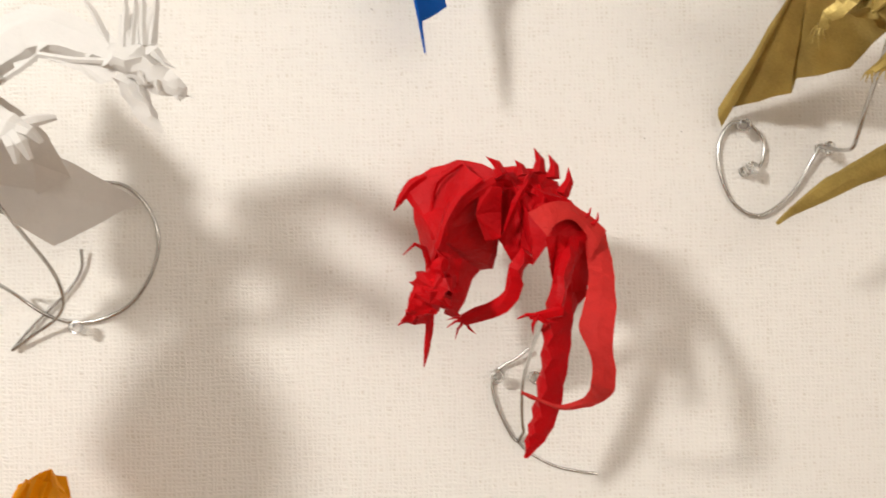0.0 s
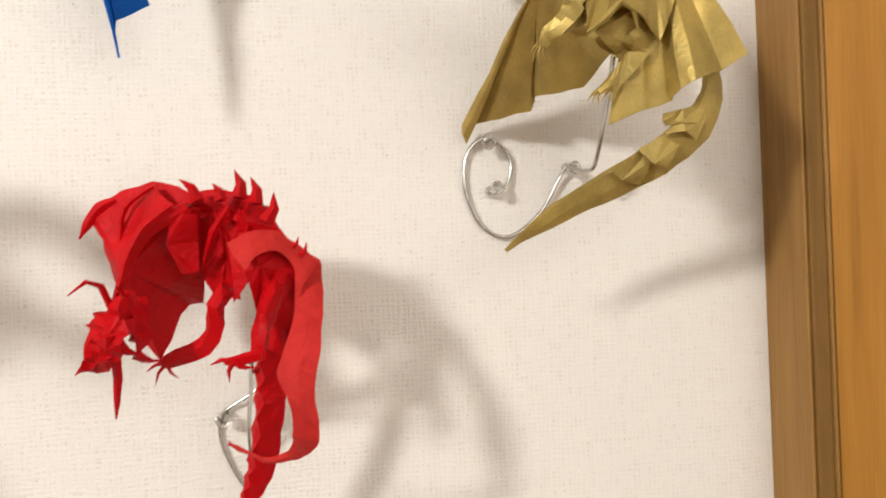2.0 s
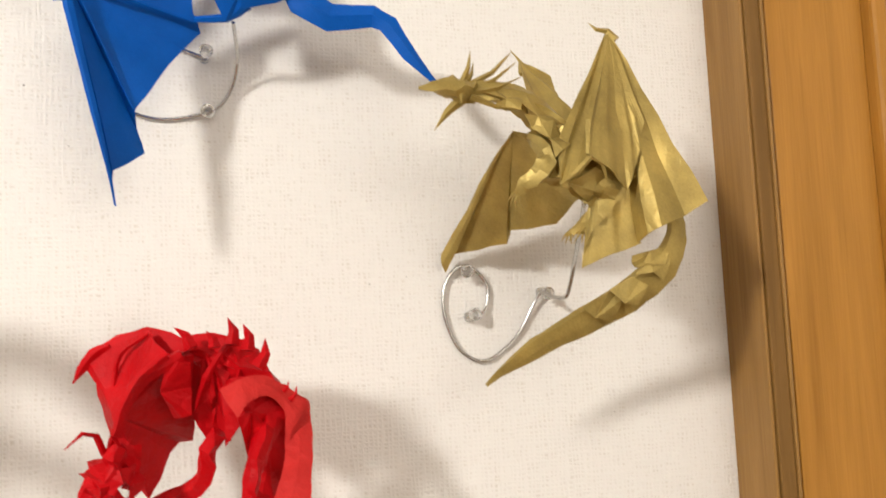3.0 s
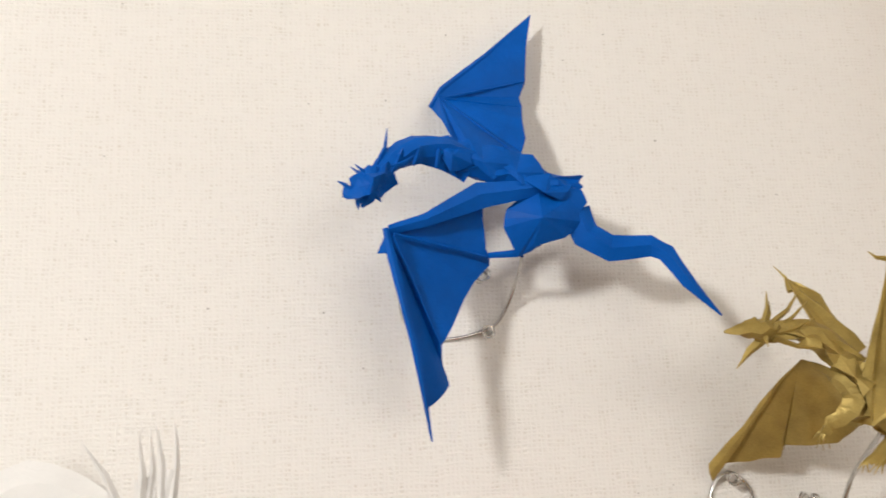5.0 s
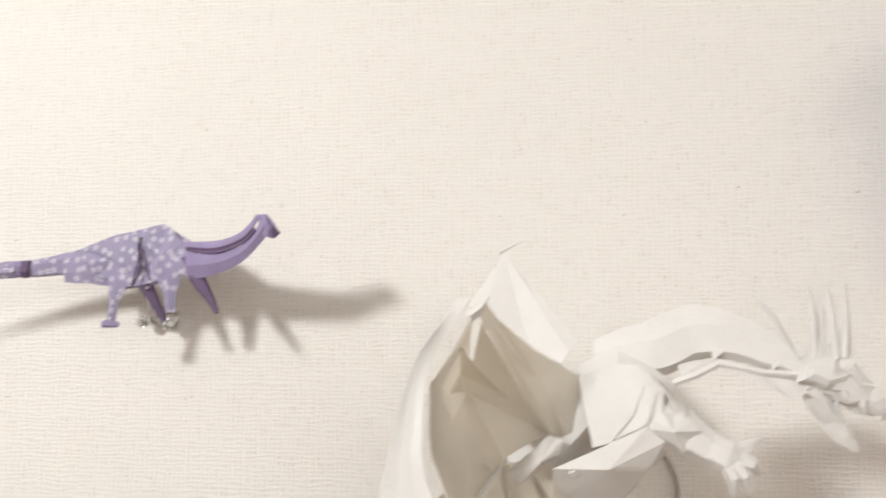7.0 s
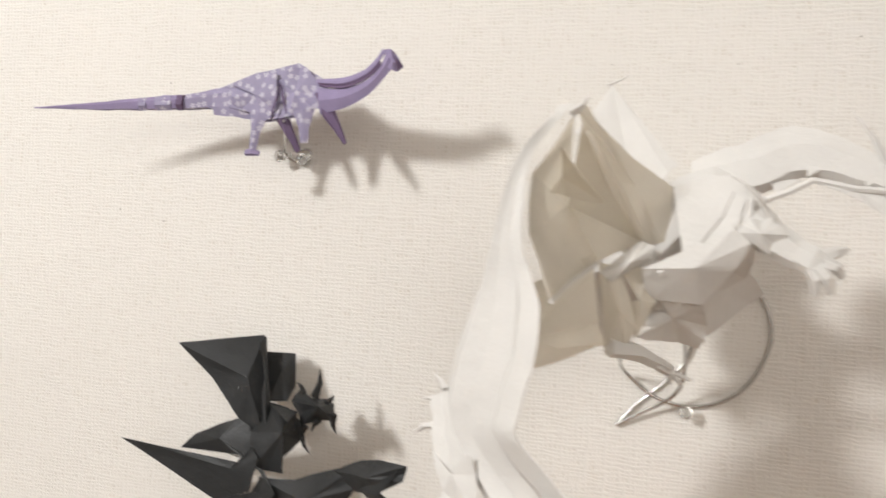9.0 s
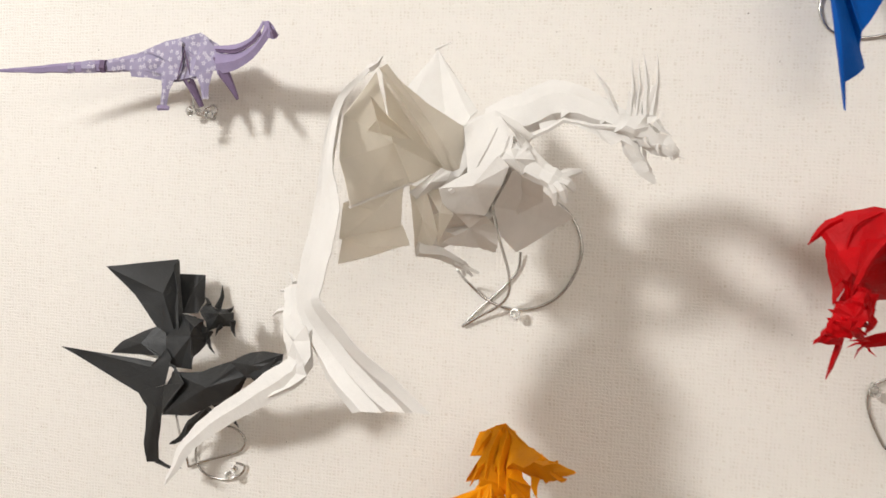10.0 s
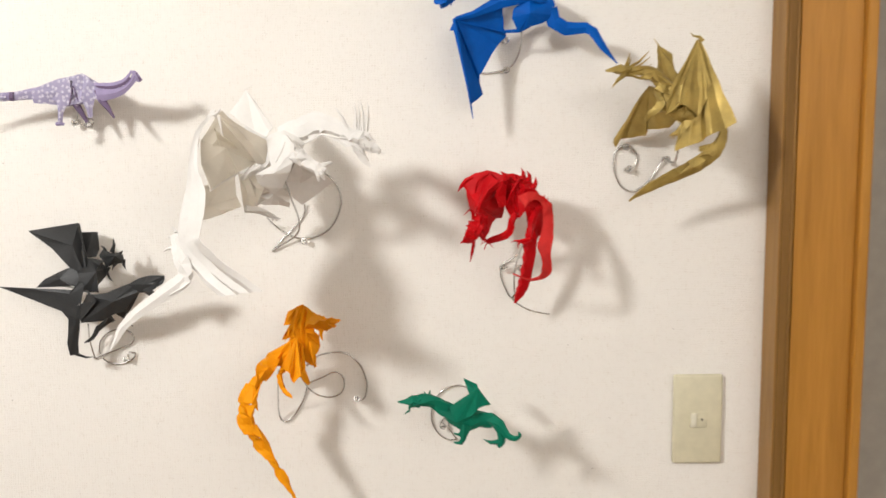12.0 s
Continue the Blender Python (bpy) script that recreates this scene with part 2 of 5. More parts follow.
def drape(left, right, folds, steps=1):
    """A hanging sheet between two edges, with folds running along it: how far each line stands out, from left to right."""
    bm = bmesh.new()
    a, b = smooth_path(left, steps), smooth_path(right, steps)
    rows, last = [], len(folds) - 1
    for k, (p, q) in enumerate(zip(a, b)):
        along = a[min(k + 1, len(a) - 1)] - a[max(k - 1, 0)]
        out = along.cross(q - p).normalized()
        out = -out if out.y > 0 else out
        fade = min(1.0, k / 6)
        rows.append([bm.verts.new(p.lerp(q, j / last) + out * folds[j] * fade) for j in range(last + 1)])
    for r, t in zip(rows, rows[1:]):
        for j in range(last):
            bm.faces.new((r[j], r[j + 1], t[j + 1], t[j]))
    return bm


def smooth_path(points, steps):
    """A curve through the points (Catmull-Rom), with steps pieces a span."""
    p = [Vector(q) for q in points]
    p = [2 * p[0] - p[1]] + p + [2 * p[-1] - p[-2]]
    out = []
    for k in range(1, len(p) - 2):
        for s in range(steps):
            u = s / steps
            out.append(0.5 * (2 * p[k] + (p[k + 1] - p[k - 1]) * u + (2 * p[k - 1] - 5 * p[k] + 4 * p[k + 1] - p[k + 2]) * u * u
                              + (3 * p[k] - p[k - 1] - 3 * p[k + 1] + p[k + 2]) * u ** 3))
    return out + [p[-2]]


def limb(points, radii, sides=6, flat=0.6, twist=0.0, steps=1, ridge=0.25, bm=None):
    """A folded tube: angular cross-section, flattened towards the wall, with a ridge along its back."""
    bm = bm or bmesh.new()
    path = smooth_path(points, steps) if steps > 1 else [Vector(q) for q in points]
    n = len(path)
    rad = np.interp(np.linspace(0, len(radii) - 1, n), range(len(radii)), radii)
    rings = []
    for k, c in enumerate(path):
        ahead = (path[min(k + 1, n - 1)] - path[max(k - 1, 0)]).normalized()
        out = Vector((0, -1, 0))
        out = (out - ahead * out.dot(ahead))
        out = out.normalized() if out.length > 0.15 else Vector((0, 0, 1)).cross(ahead).normalized()
        side = ahead.cross(out).normalized()
        ring = []
        for j in range(sides):
            a = 2 * math.pi * j / sides + twist * k + (0.35 if k % 2 and ridge > 0.3 else 0)
            r = rad[k] * (1 + (ridge if j % 2 else -ridge * 0.4))
            ring.append(bm.verts.new(c + side * r * math.cos(a) + out * r * flat * math.sin(a)))
        rings.append(ring)
    for r, s in zip(rings, rings[1:]):
        for j in range(sides):
            bm.faces.new((r[j], r[(j + 1) % sides], s[(j + 1) % sides], s[j]))
    bm.faces.new(rings[0][::-1])
    bm.faces.new(rings[-1])
    return bm


def spike(base, tip, r, bend=0.0, bm=None):
    """A small pointed fold, a little bent."""
    a, b = Vector(base), Vector(tip)
    side = (b - a).cross(Vector((0, -1, 0)))
    mid = (a + b) / 2 + side.normalized() * bend * (b - a).length if side.length else (a + b) / 2
    return limb([a, mid, b], [r, r * 0.62, 0.12], 4, 0.75, bm=bm)


def wire_mesh(points, r=1.05, steps=6):
    return limb(points, [r] * len(points), 8, 1.0, 0, steps, 0.0)


def wire(fig, points, r=1.05, name="wire_arm"):
    return part(name, wire_mesh(points, r), STEEL, fig, smooth=60)


def lathe(profile, sides=14):
    """A turned shape round the y axis: (distance from the wall, radius) in millimetres."""
    bm = bmesh.new()
    rings = []
    for d, r in profile:
        rings.append([bm.verts.new((r * math.cos(2 * math.pi * j / sides), -d, r * math.sin(2 * math.pi * j / sides))) for j in range(sides)])
    for a, b in zip(rings, rings[1:]):
        for j in range(sides):
            bm.faces.new((a[j], a[(j + 1) % sides], b[(j + 1) % sides], b[j]))
    bm.faces.new(rings[0])
    bm.faces.new(rings[-1][::-1])
    return bm


def push_pin(at, tilt=(0, 0)):
    """A clear push pin in the wall."""
    f = figure("push_pin", at, "clear plastic push pin holding steel wire to wall", "push pin", "push pins")
    part("pin_body", lathe([(1.5, 3.4), (3.0, 3.6), (3.8, 2.4), (6, 1.9), (9.5, 2.3), (11, 4.0), (12.4, 4.1), (13.2, 3.2), (13.7, 1.5)]), CLEAR, f, smooth=40)
    part("needle", lathe([(-5, 0.1), (-3, 0.5), (1.4, 0.5)], 8), STEEL, f, "steel needle")
    f.rotation_euler = (radians(tilt[0]), 0, radians(tilt[1]))
    return f


def box(x0, x1, y0, y1, z0, z1, bevel=0.0, segments=2):
    bm = bmesh.new()
    bmesh.ops.create_cube(bm, size=1)
    bmesh.ops.scale(bm, vec=(x1 - x0, y1 - y0, z1 - z0), verts=bm.verts)
    bmesh.ops.translate(bm, vec=((x0 + x1) / 2, (y0 + y1) / 2, (z0 + z1) / 2), verts=bm.verts)
    if bevel:
        bmesh.ops.bevel(bm, geom=bm.edges[:], offset=bevel, segments=segments, affect="EDGES", profile=0.5)
    return bm


# ---- the room ----
def structure(name, bm, mat, label, smooth=None):
    return tagged(mesh_object(name, bm, mat, smooth=smooth), label, name.split("_")[0], "", "structure")


EDGE = 0.389
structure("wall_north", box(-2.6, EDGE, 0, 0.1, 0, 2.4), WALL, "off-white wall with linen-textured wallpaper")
structure("wall_north_east", box(0.499, 1.3, 0.012, 0.1, 0, 2.4), DIM_PLASTER, "plain wall beside the wooden frame, its dimness painted grey")
structure("wall_east", box(1.3, 1.4, -3.2, 0.1, 0, 2.4), PLASTER, "plain pale wall")
structure("wall_west", box(-2.7, -2.6, -3.2, 0.1, 0, 2.4), PLASTER, "plain pale wall")
structure("wall_south", box(-2.7, 1.4, -3.3, -3.2, 0, 2.4), PLASTER, "plain pale wall")
structure("floor", box(-2.7, 1.4, -3.3, 0.1, -0.1, 0), BOARDS, "brown wooden floor")
structure("ceiling", box(-2.7, 1.4, -3.3, 0.1, 2.4, 2.5), PLASTER, "plain pale ceiling")

door_frame = tagged(new("door_1"), "brown varnished wooden door frame with a dark groove", "door frame", "", "structure")
mesh_object("casing", box(EDGE, 0.3915, -0.041, 0.1, 0, 2.4, 0.001), CASING, door_frame, "tan wooden edge strip")
mesh_object("casing_face", box(0.3915, 0.4025, -0.043, 0.1, 0, 2.4, 0.001), GROOVE, door_frame, "dark brown wooden face")
mesh_object("bead", box(0.4025, 0.4048, -0.0445, 0.1, 0, 2.4, 0.0008), CASING, door_frame, "thin pale wooden bead")
mesh_object("gap", box(0.4048, 0.4075, -0.02, 0.1, 0, 2.4), GROOVE, door_frame, "narrow dark gap")
mesh_object("door_board", box(0.4075, 0.485, -0.041, 0.1, 0, 2.4, 0.0015), DOORWOOD, door_frame, "orange-brown varnished board")
mesh_object("stop_bead", box(0.485, 0.499, -0.05, 0.1, 0, 2.4, 0.003), DOORWOOD, door_frame, "rounded wooden edge bead")

# ---- the switch plate ----
plate = figure("light_switch", (0.3045, 0, 1.2205), "ivory plastic switch plate on the wallpapered wall", "light switch")
mesh_object("plate", box(-0.0325, 0.0325, -0.008, 0.0, -0.06, 0.06, 0.0035, 3), IVORY, plate, "", 40)
mesh_object("module", box(-0.0115, 0.0115, -0.0093, -0.0075, -0.0105, 0.0105, 0.0006), IVORY, plate, "", 40)
mesh_object("rocker", box(-0.0105, -0.003, -0.0125, -0.009, -0.0095, 0.0095, 0.001), IVORY_PALE, plate, "pale raised rocker", 40)
mesh_object("indicator", box(0.0035, 0.0062, -0.0099, -0.009, -0.0015, 0.0015, 0.0004), DARK, plate, "tiny dark indicator")

# ---- red dragon ----
red = figure("origami_dragon", (0.0574, -0.0900, 1.5117), "red paper origami dragon with spiked back and curling wing", "origami dragon", "paper figures on the wall")
part("wing", fan((-46.5, 6, -2.7), [(-23.7, -8, 26.3), (-32.9, 4, 36.7), (-58, 20, 28.8), (-63, 22, 20.3), (-58.8, 24, 16.7), (-56.4, 28, -2.9), (-52.6, 24, -24.7)], 2.5), RED, red, "", 0.5, 3, 0.8)
part("wing", fan((-46.5, 6, -2.7), [(-23.7, -8, 26.3), (-11.7, -6, 24.2), (-13, 20, -2.9), (-15.3, 37, -20.1), (-26.5, 40, -25.1), (-36.7, 40, -48), (-50.7, 24, -26.2)], 3), RED, red, "", 0.5, 3, 0.8)
part("wing", fan((-39.1, 12, 22.6), [(-61.8, 24, 26.8), (-48.9, 20, 35.2), (-34.5, 14, 38.9), (-22.3, 6, 35.7), (-9.6, -4, 27.7), (-23.7, -8, 25.3), (-41.4, -8, 9.1), (-47, -4, -3.9), (-57.4, 20, 16.1), (-61.8, 24, 26.8)], 0.8), RED, red, "", 0.5, 3, 0.6, 18, 16)
part("wing_tip", limb([(-51.5, 16, 30.8), (-59.1, 19, 26.7), (-64.6, 21, 19.7), (-69.3, 24, 13.2)], [1.5, 3.4, 2.6, 0.3], 4, 0.5, 0, 2), RED, red, "", 0, 1, 0.3)
part("neck", limb([(-17, -8, 25.4), (-33.2, -9, 15.7), (-43, -7, 1.2), (-47.5, -5, -17.8)], [3, 2.6, 2.4, 3], 6, 0.8, 0, 4), RED, red, "", 0, 0, 0.4)
head = part("head", limb([(-43, -6, -12.5), (-48.5, -10, -25), (-56, -5, -36.5), (-66, 2, -47.5)], [6, 8, 5, 0.7], 7, 0.9, 0.35, 3, 0.5), RED, red, "", 0, 1, 1.8, 12, 7)
for base, tip, r in (((-55.7, 2, -42.1), (-66.6, 10, -47.4), 1.5), ((-42.9, -5, -31.4), (-34.8, -2, -34.8), 2), ((-43.7, -7, -18), (-39.1, -10, -10.7), 1.4), ((-46.2, -7, -15.2), (-41.9, -12, -12.3), 1.2),
                     ((-55.1, -2, -33.8), (-61.3, -2, -30.6), 1.6), ((-52.6, -2, -39.3), (-57.8, -8, -36.1), 1.4), ((-42.2, 2, -39.9), (-34.3, 6, -43.7), 2.4), ((-51.7, -10, -28.3), (-53.2, -14, -20.9), 1.2), ((-55.7, -8, -28.2), (-61.8, -6, -24.9), 1.8), ((-40.1, -6, -27.5), (-35.4, -6, -23), 2.2), ((-47.3, -14, -23.1), (-44.4, -18, -18.5), 1.6), ((-46.7, -10, -35.1), (-39.6, -8, -38.9), 2.4)):
    part("horn", spike(base, tip, r * 1.3, 0.1), RED, head, "", 0, 1, 0.25)
for h, t in (((-49.8, -18, -28.2), [(-59.6, -8, -25.5), (-54.2, -14, -20.8), (-45.8, -16, -19.3), (-43.5, -16, -25.9)]), ((-51.5, -16, -36), [(-61.4, -4, -31.4), (-51, -20, -30.2), (-43.7, -16, -32.4), (-47, -8, -40.5)]), ((-39.9, -12, -31.3), [(-44.7, -16, -23.2), (-37.2, -8, -22.2), (-33, -4, -30.4), (-40.5, -6, -39.5)]), ((-55.1, -6, -42.2), [(-60, -2, -37.7), (-50.7, -10, -39), (-53, 0, -47), (-63.7, 6, -46.2)])):
    part("face_fold", fan(h, t, 2.5), RED, head, "", 0.5, 1, 0.8)
part("tongue", limb([(-51, 4, -41), (-51.7, 10, -51.1), (-53.3, 16, -62.8), (-54.8, 21, -71.6)], [2.6, 2.4, 1.7, 0.4], 4, 0.5), RED, red, "", 0, 1, 0.2)
part("claw", limb([(-50.8, -6, -17.8), (-53.4, -12, -8.5), (-57.9, -19, -6.3), (-63.8, -26, -11.7)], [1.8, 1.6, 1.1, 0.2], 4, 0.6), RED, red, "", 0, 1, 0.2)
for a, b, c in (((-7.3, 3, 25.2), (0.1, -3, 8.1), (2.6, 5, -17)), ((3.9, 3, 29.2), (8.6, -3, 16.1), (3.8, -5, -0.3))):
    part("pleat", limb([a, b, c], [1.2, 1.5, 0.8], 4, 0.8, 0, 2), RED, red, "", 0, 1, 0.2)
part("body", limb([(-23.7, 20, 27.4), (-7, 12, 23.4), (9.2, 6, 15.5), (22.6, 4, -0.3), (27, 10, -19.9), (19.9, 16, -39.9)], [4, 9, 10.5, 9.5, 7.5, 4], 7, 0.75, 0.2, 2, 0.35), RED, red, "", 0, 1, 0.9)
part("flap", fan((-10, 4, 26.5), [(-16, 10, 23.3), (-14.2, 17, -3), (-6.1, 12, -17.3), (0.5, 4, 8.6), (-2.8, 4, 26.3)], 1.5), RED, red, "", 0.5, 3, 0.5)
part("crest", fan((3.2, -3, 18.4), [(-17.6, 8, 27), (-9.8, 6, 30.6), (1.3, 4, 32.4), (12.2, 3, 29.9), (20.3, 3, 19.8), (23.9, 1, 7.9)], 2.5), RED, red, "", 0.5, 3, 0.5)
part("flap", fan((-7.8, 3, 25.8), [(-13.6, 9, -3.4), (-7.8, 10, -15.5), (4.1, 8, -17.9), (0.7, -2, 8.1), (11, 4, 31.1)], 2.5), RED, red, "", 0.5, 3, 0.5)
for base, tip, r in (((-12.9, -6, 27.5), (-20.9, -4, 37.8), 2.8), ((-2.7, -7, 27.7), (-6.2, -6, 35.4), 2.6), ((5.2, -9, 28.4), (3.6, -7, 41.4), 3), ((12.3, -10, 25.5), (10.5, -8, 37.9), 3),
                     ((16.7, -10, 17.4), (20.5, -9, 30.9), 3), ((27.8, -12, 5.5), (30.8, -11, 10.3), 1), ((30.9, -14, 1.3), (34.4, -12, 8), 1.2)):
    part("back_spike", spike(base, tip, r * 1.35, 0.14), RED, red, "", 0, 1, 0.2)
part("wing", strip([(29.3, 6, 8.1), (28.8, -10, -14.7), (25, -24, -33.1), (19.8, -31, -46.9), (23.4, -34, -60.8), (25.2, -29, -74.9), (22.7, -16, -84.7), (10.9, -2, -89.2), (-3.6, 12, -83.9)],
                   [(41.3, 6, -0.6), (40.6, -14, -20.5), (38.2, -30, -38.6), (35.2, -34, -56.2), (36.4, -33, -71.8), (34.4, -28, -81.8), (25.8, -16, -88.9), (12.1, -3, -91.8), (-4, 12, -85.6)], 1.5, 4),
     RED_PALE, red, "lighter curling paper wing edge", 0.5, 2, 1.5, 18, 11)
part("wing", strip([(-0.4, -11, 8), (8.2, -13, 12.2), (19.3, -10, 13.9), (30.4, -7, 7.4), (39.4, -4, -1.6)], [(7.1, -20, -4.6), (11.7, -18, 2), (21.3, -14, 5.2), (27.9, -11, -2.5), (28.7, -14, -16.1)], 1, 3), RED_PALE, red, "pale folded wing shoulder", 0.5, 2, 1.5)
part("wing", fan((13.3, -11, -2.2), [(1, -6, -18.5), (0, -5, 7.9), (3.8, -7, 12.5), (17.3, -3, 14.5), (31.2, -1, 7.6), (33.2, -3, -9.2), (29.5, -1, -31.2), (15.1, 1, -34.1), (11.2, -7, -19.6), (6.5, -14, -4.8)], 2.2), RED, red, "", 0.5, 4, 1.3)
part("leg", limb([(22.9, -4, -6.2), (15.1, -13, -25.1), (12.8, -14, -37), (11.9, -12, -44.3)], [5, 4, 3.4, 2.8], 6, 0.8, 0.2, 2, 0.35), RED, red, "", 0, 1, 0.5)
foot = part("foot", limb([(12.6, -23, -40.6), (4, -22, -42.4), (-2.5, -20, -43.3)], [3, 2.6, 1.6], 5, 0.6), RED, red, "", 0, 1, 0.3)
for tip in ((-9, -18, -44.5), (-0.8, -18, -52.5), (11.7, -22, -46.4), (7.2, -22, -47)):
    part("claw", spike((1.3, -22, -42.8), tip, 1.5, 0.12), RED, foot, "", 0, 1, 0.25)
part("leg", limb([(-0.7, -6, -11.6), (-6.8, -3, -19), (-8.6, 4, -32.8), (-19.8, 14, -41.3), (-33.4, 24, -47.1)], [5.2, 5.2, 4.8, 4, 2.8], 5, 0.7, 0.25, 2, 0.35), RED, red, "", 0, 1, 0.4)
foot = part("foot", limb([(-29, 21, -45.3), (-34.9, 25, -47.7)], [2.2, 1.4], 5, 0.6), RED, red, "", 0, 1, 0.3)
for tip in ((-41.9, 28, -47), (-37.6, 26, -58.1), (-25.9, 22, -55), (-41.7, 28, -51.1)):
    part("claw", spike((-31.9, 23, -47.1), tip, 1.3, 0.12), RED, foot, "", 0, 1, 0.25)
part("tail", limb([(16.7, 6, -33.8), (15.5, 14.7, -54), (13.6, 19, -74.8), (9.6, 25.5, -99.1), (4.8, 29.8, -113.1), (0.1, 32, -124.5)], [5.6, 6.4, 6.2, 6.0, 4.4, 0.9], 6, 0.5, 0.0, 3, 0.45), RED, red, "dark creased pointed tail", 0, 1, 0.4)
part("wing_fold", limb([(-23.7, -11, 24.9), (-34.4, -13, 16.4), (-41.3, -12, 5.6), (-45.8, -9, -7.3), (-49.4, -7, -16.5)], [2.2, 2.6, 2.4, 2.2, 1.4], 4, 0.7, 0, 3), RED, red, "", 0, 1, 0.5)
part("wing_fold", fan((-26.9, -6, 8.4), [(-23.7, -10, 24), (-13.2, -8, 21.3), (-13.8, 1, -3.7), (-22, 4, -4.7)], 2.5), RED, red, "", 0.5, 3, 0.9)
part("wing_fold", limb([(-32.9, 2, 35), (-45.7, 8, 26.4), (-49.2, 12, 10.2), (-49, 10, -3.8)], [1, 1.4, 1.3, 0.8], 4, 0.6, 0, 3), RED, red, "", 0, 1, 0.4)
part("chest_fold", fan((21, -4, -25.3), [(10.5, 0, -19.5), (14.4, -4, -14.2), (28.8, -2, -4.9), (30.4, 2, -34.1), (22.5, 2, -45), (12.8, 2, -39.1)], 2.5), RED, red, "", 0.5, 3, 0.9)
part("hood_fold", limb([(3.6, -1, 29.5), (-6.6, -5, 13.5), (-12.3, 4, -2.2)], [1.2, 2.2, 1], 4, 0.8, 0, 2), RED, red, "", 0, 1, 0.5)
red_wire = figure("wire_stand", (0.0599, 0.0000, 1.4252), "bent steel wire stand carrying the red dragon", "wire stand", "wire stands")
wire(red_wire, [(5.3, -85, 39.1), (3.5, -45, 18.1), (1.2, -22, -3.7), (1.9, -10, -25.5), (3.3, -5, -35.3)])
wire(red_wire, [(7.5, -6, 16.5), (0, -5, 10.7), (-10.8, -3, 4.2), (-15.1, -2, -5.2), (-13.2, -2, -17.7), (-6.3, -2, -33.4), (-0.8, -2, -41.1), (3, -4, -35.5)], 1.0, "wire_loop")
wire(red_wire, [(-1.4, -2, -39.7), (6.8, -2, -48.4), (21.9, -2, -56.8), (37.2, -2, -60.8), (48.6, -2, -62.5)], 0.9, "wire_tail")
push_pin((0.0488, 0.0000, 1.4270), (8, -10))
push_pin((0.0679, 0.0000, 1.4234), (-5, 12))

# ---- gold dragon ----
gold = figure("origami_dragon", (0.2389, -0.1100, 1.6211), "matt gold foil paper origami dragon with tall folded wings", "origami dragon", "paper figures on the wall")
part("wing", fan((27.2, 12, 77.7), [(19.8, -7, -15.7), (0.9, -6, -32.6), (-4.2, -3, -50.3), (12.3, -5, -44), (28.5, -4, -38.9)], 0.5), GOLD, gold, "", 0.4, 5, 3.04, 22, 24)
part("wing", fan((26.8, 10, 76.5), [(27.1, -3, -39.3), (33.6, -18, -32.3), (61.9, -16, -18.9)], 6), GOLD, gold, "shining pleated gold wing edge", 0.4, 5, 2.28, 22, 24)
part("wing_arm", fan((22.7, 8, 76.4), [(-15.9, -8, 13.6), (-17.6, -14, -9.6), (-3.5, -20, 3.9), (6.7, -12, 20.2)], 2), GOLD, gold, "", 0.5, 4, 2.28, 22, 20)
part("wing_arm", limb([(23.3, 7, 75.5), (10.9, -6, 48.1), (-0.9, -16, 21.7), (-5, -20, 3.9)], [1.2, 2.2, 2.6, 1.4], 4, 0.5, 0, 2), GOLD, gold, "", 0, 1, 0.5)
part("wing", fan((20, 2, 75), [(-4.6, -21, 2.5), (5.3, -19, -3), (19.5, -13, -13.4), (27.5, -10, 2.5), (34.6, -6, 25.4)], 0.7), GOLD, gold, "broad smooth gold wing panel", 0.4, 5, 3.42, 20, 26)
part("hem", limb([(-18, -15, -10.1), (-10.5, -18, -4.6), (-4, -21, 2.5), (3.1, -19, -0.2), (6.4, -16, -7.9)], [1, 1.6, 1.8, 1.6, 0.8], 4, 0.6), GOLD, gold, "", 0, 1, 0.3)
part("belly_fold", fan((-0.2, -10, -11.2), [(-12.9, -11, -8.7), (1.7, -14, -1.6), (17.3, -8, -12.5), (15, -2, -19.4), (2.4, -3, -17.9), (-12.9, -11, -8.7)], 2.5), GOLD, gold, "", 0.5, 3, 2.66)
part("wing_tip", limb([(29.5, 11, 74.2), (26.4, 13, 79.5), (20.2, 14, 80.4), (16.5, 16, 84.8)], [3, 2.2, 1.2, 0.2], 4, 0.5), GOLD, gold, "", 0, 1, 0.3)
part("wing", fan((-8.2, 60, 77.3), [(-19.2, 20, 42.1), (-11, 12, 25.6), (4.4, 12, 30.8), (3.2, 26, 43.4), (6.6, 48, 65.2), (-2.9, 56, 72.2)], 2), GOLD, gold, "", 0.4, 3, 1.33)
part("wing", fan((-28.1, 24, 26.6), [(-50.7, 98, -33.4), (-48.2, 102, -44.8), (-44.4, 98, -32.8), (-17.6, 74, -30.2), (-15.9, 68, -22.1), (4.8, 48, -21.8), (11.8, 18, -7.6), (-12.2, 10, 16.7)], 2.5), GOLD, gold, "", 0.4, 4, 1.90, 22, 18)
part("wing_tip", spike((-8.6, 56, 67.9), (-11.5, 66, 85.4), 2.2, 0.15), GOLD, gold, "", 0, 1, 0.3)
part("body", limb([(-24.9, 6, 35.3), (-12.5, 2, 19.1), (-3.2, -1, 4), (7.2, 0, -10.1), (19.4, 6, -16.9)], [4, 8, 9, 8, 3], 7, 0.7, 0.2, 3, 0.35), GOLD, gold, "", 0, 1, 1.0)
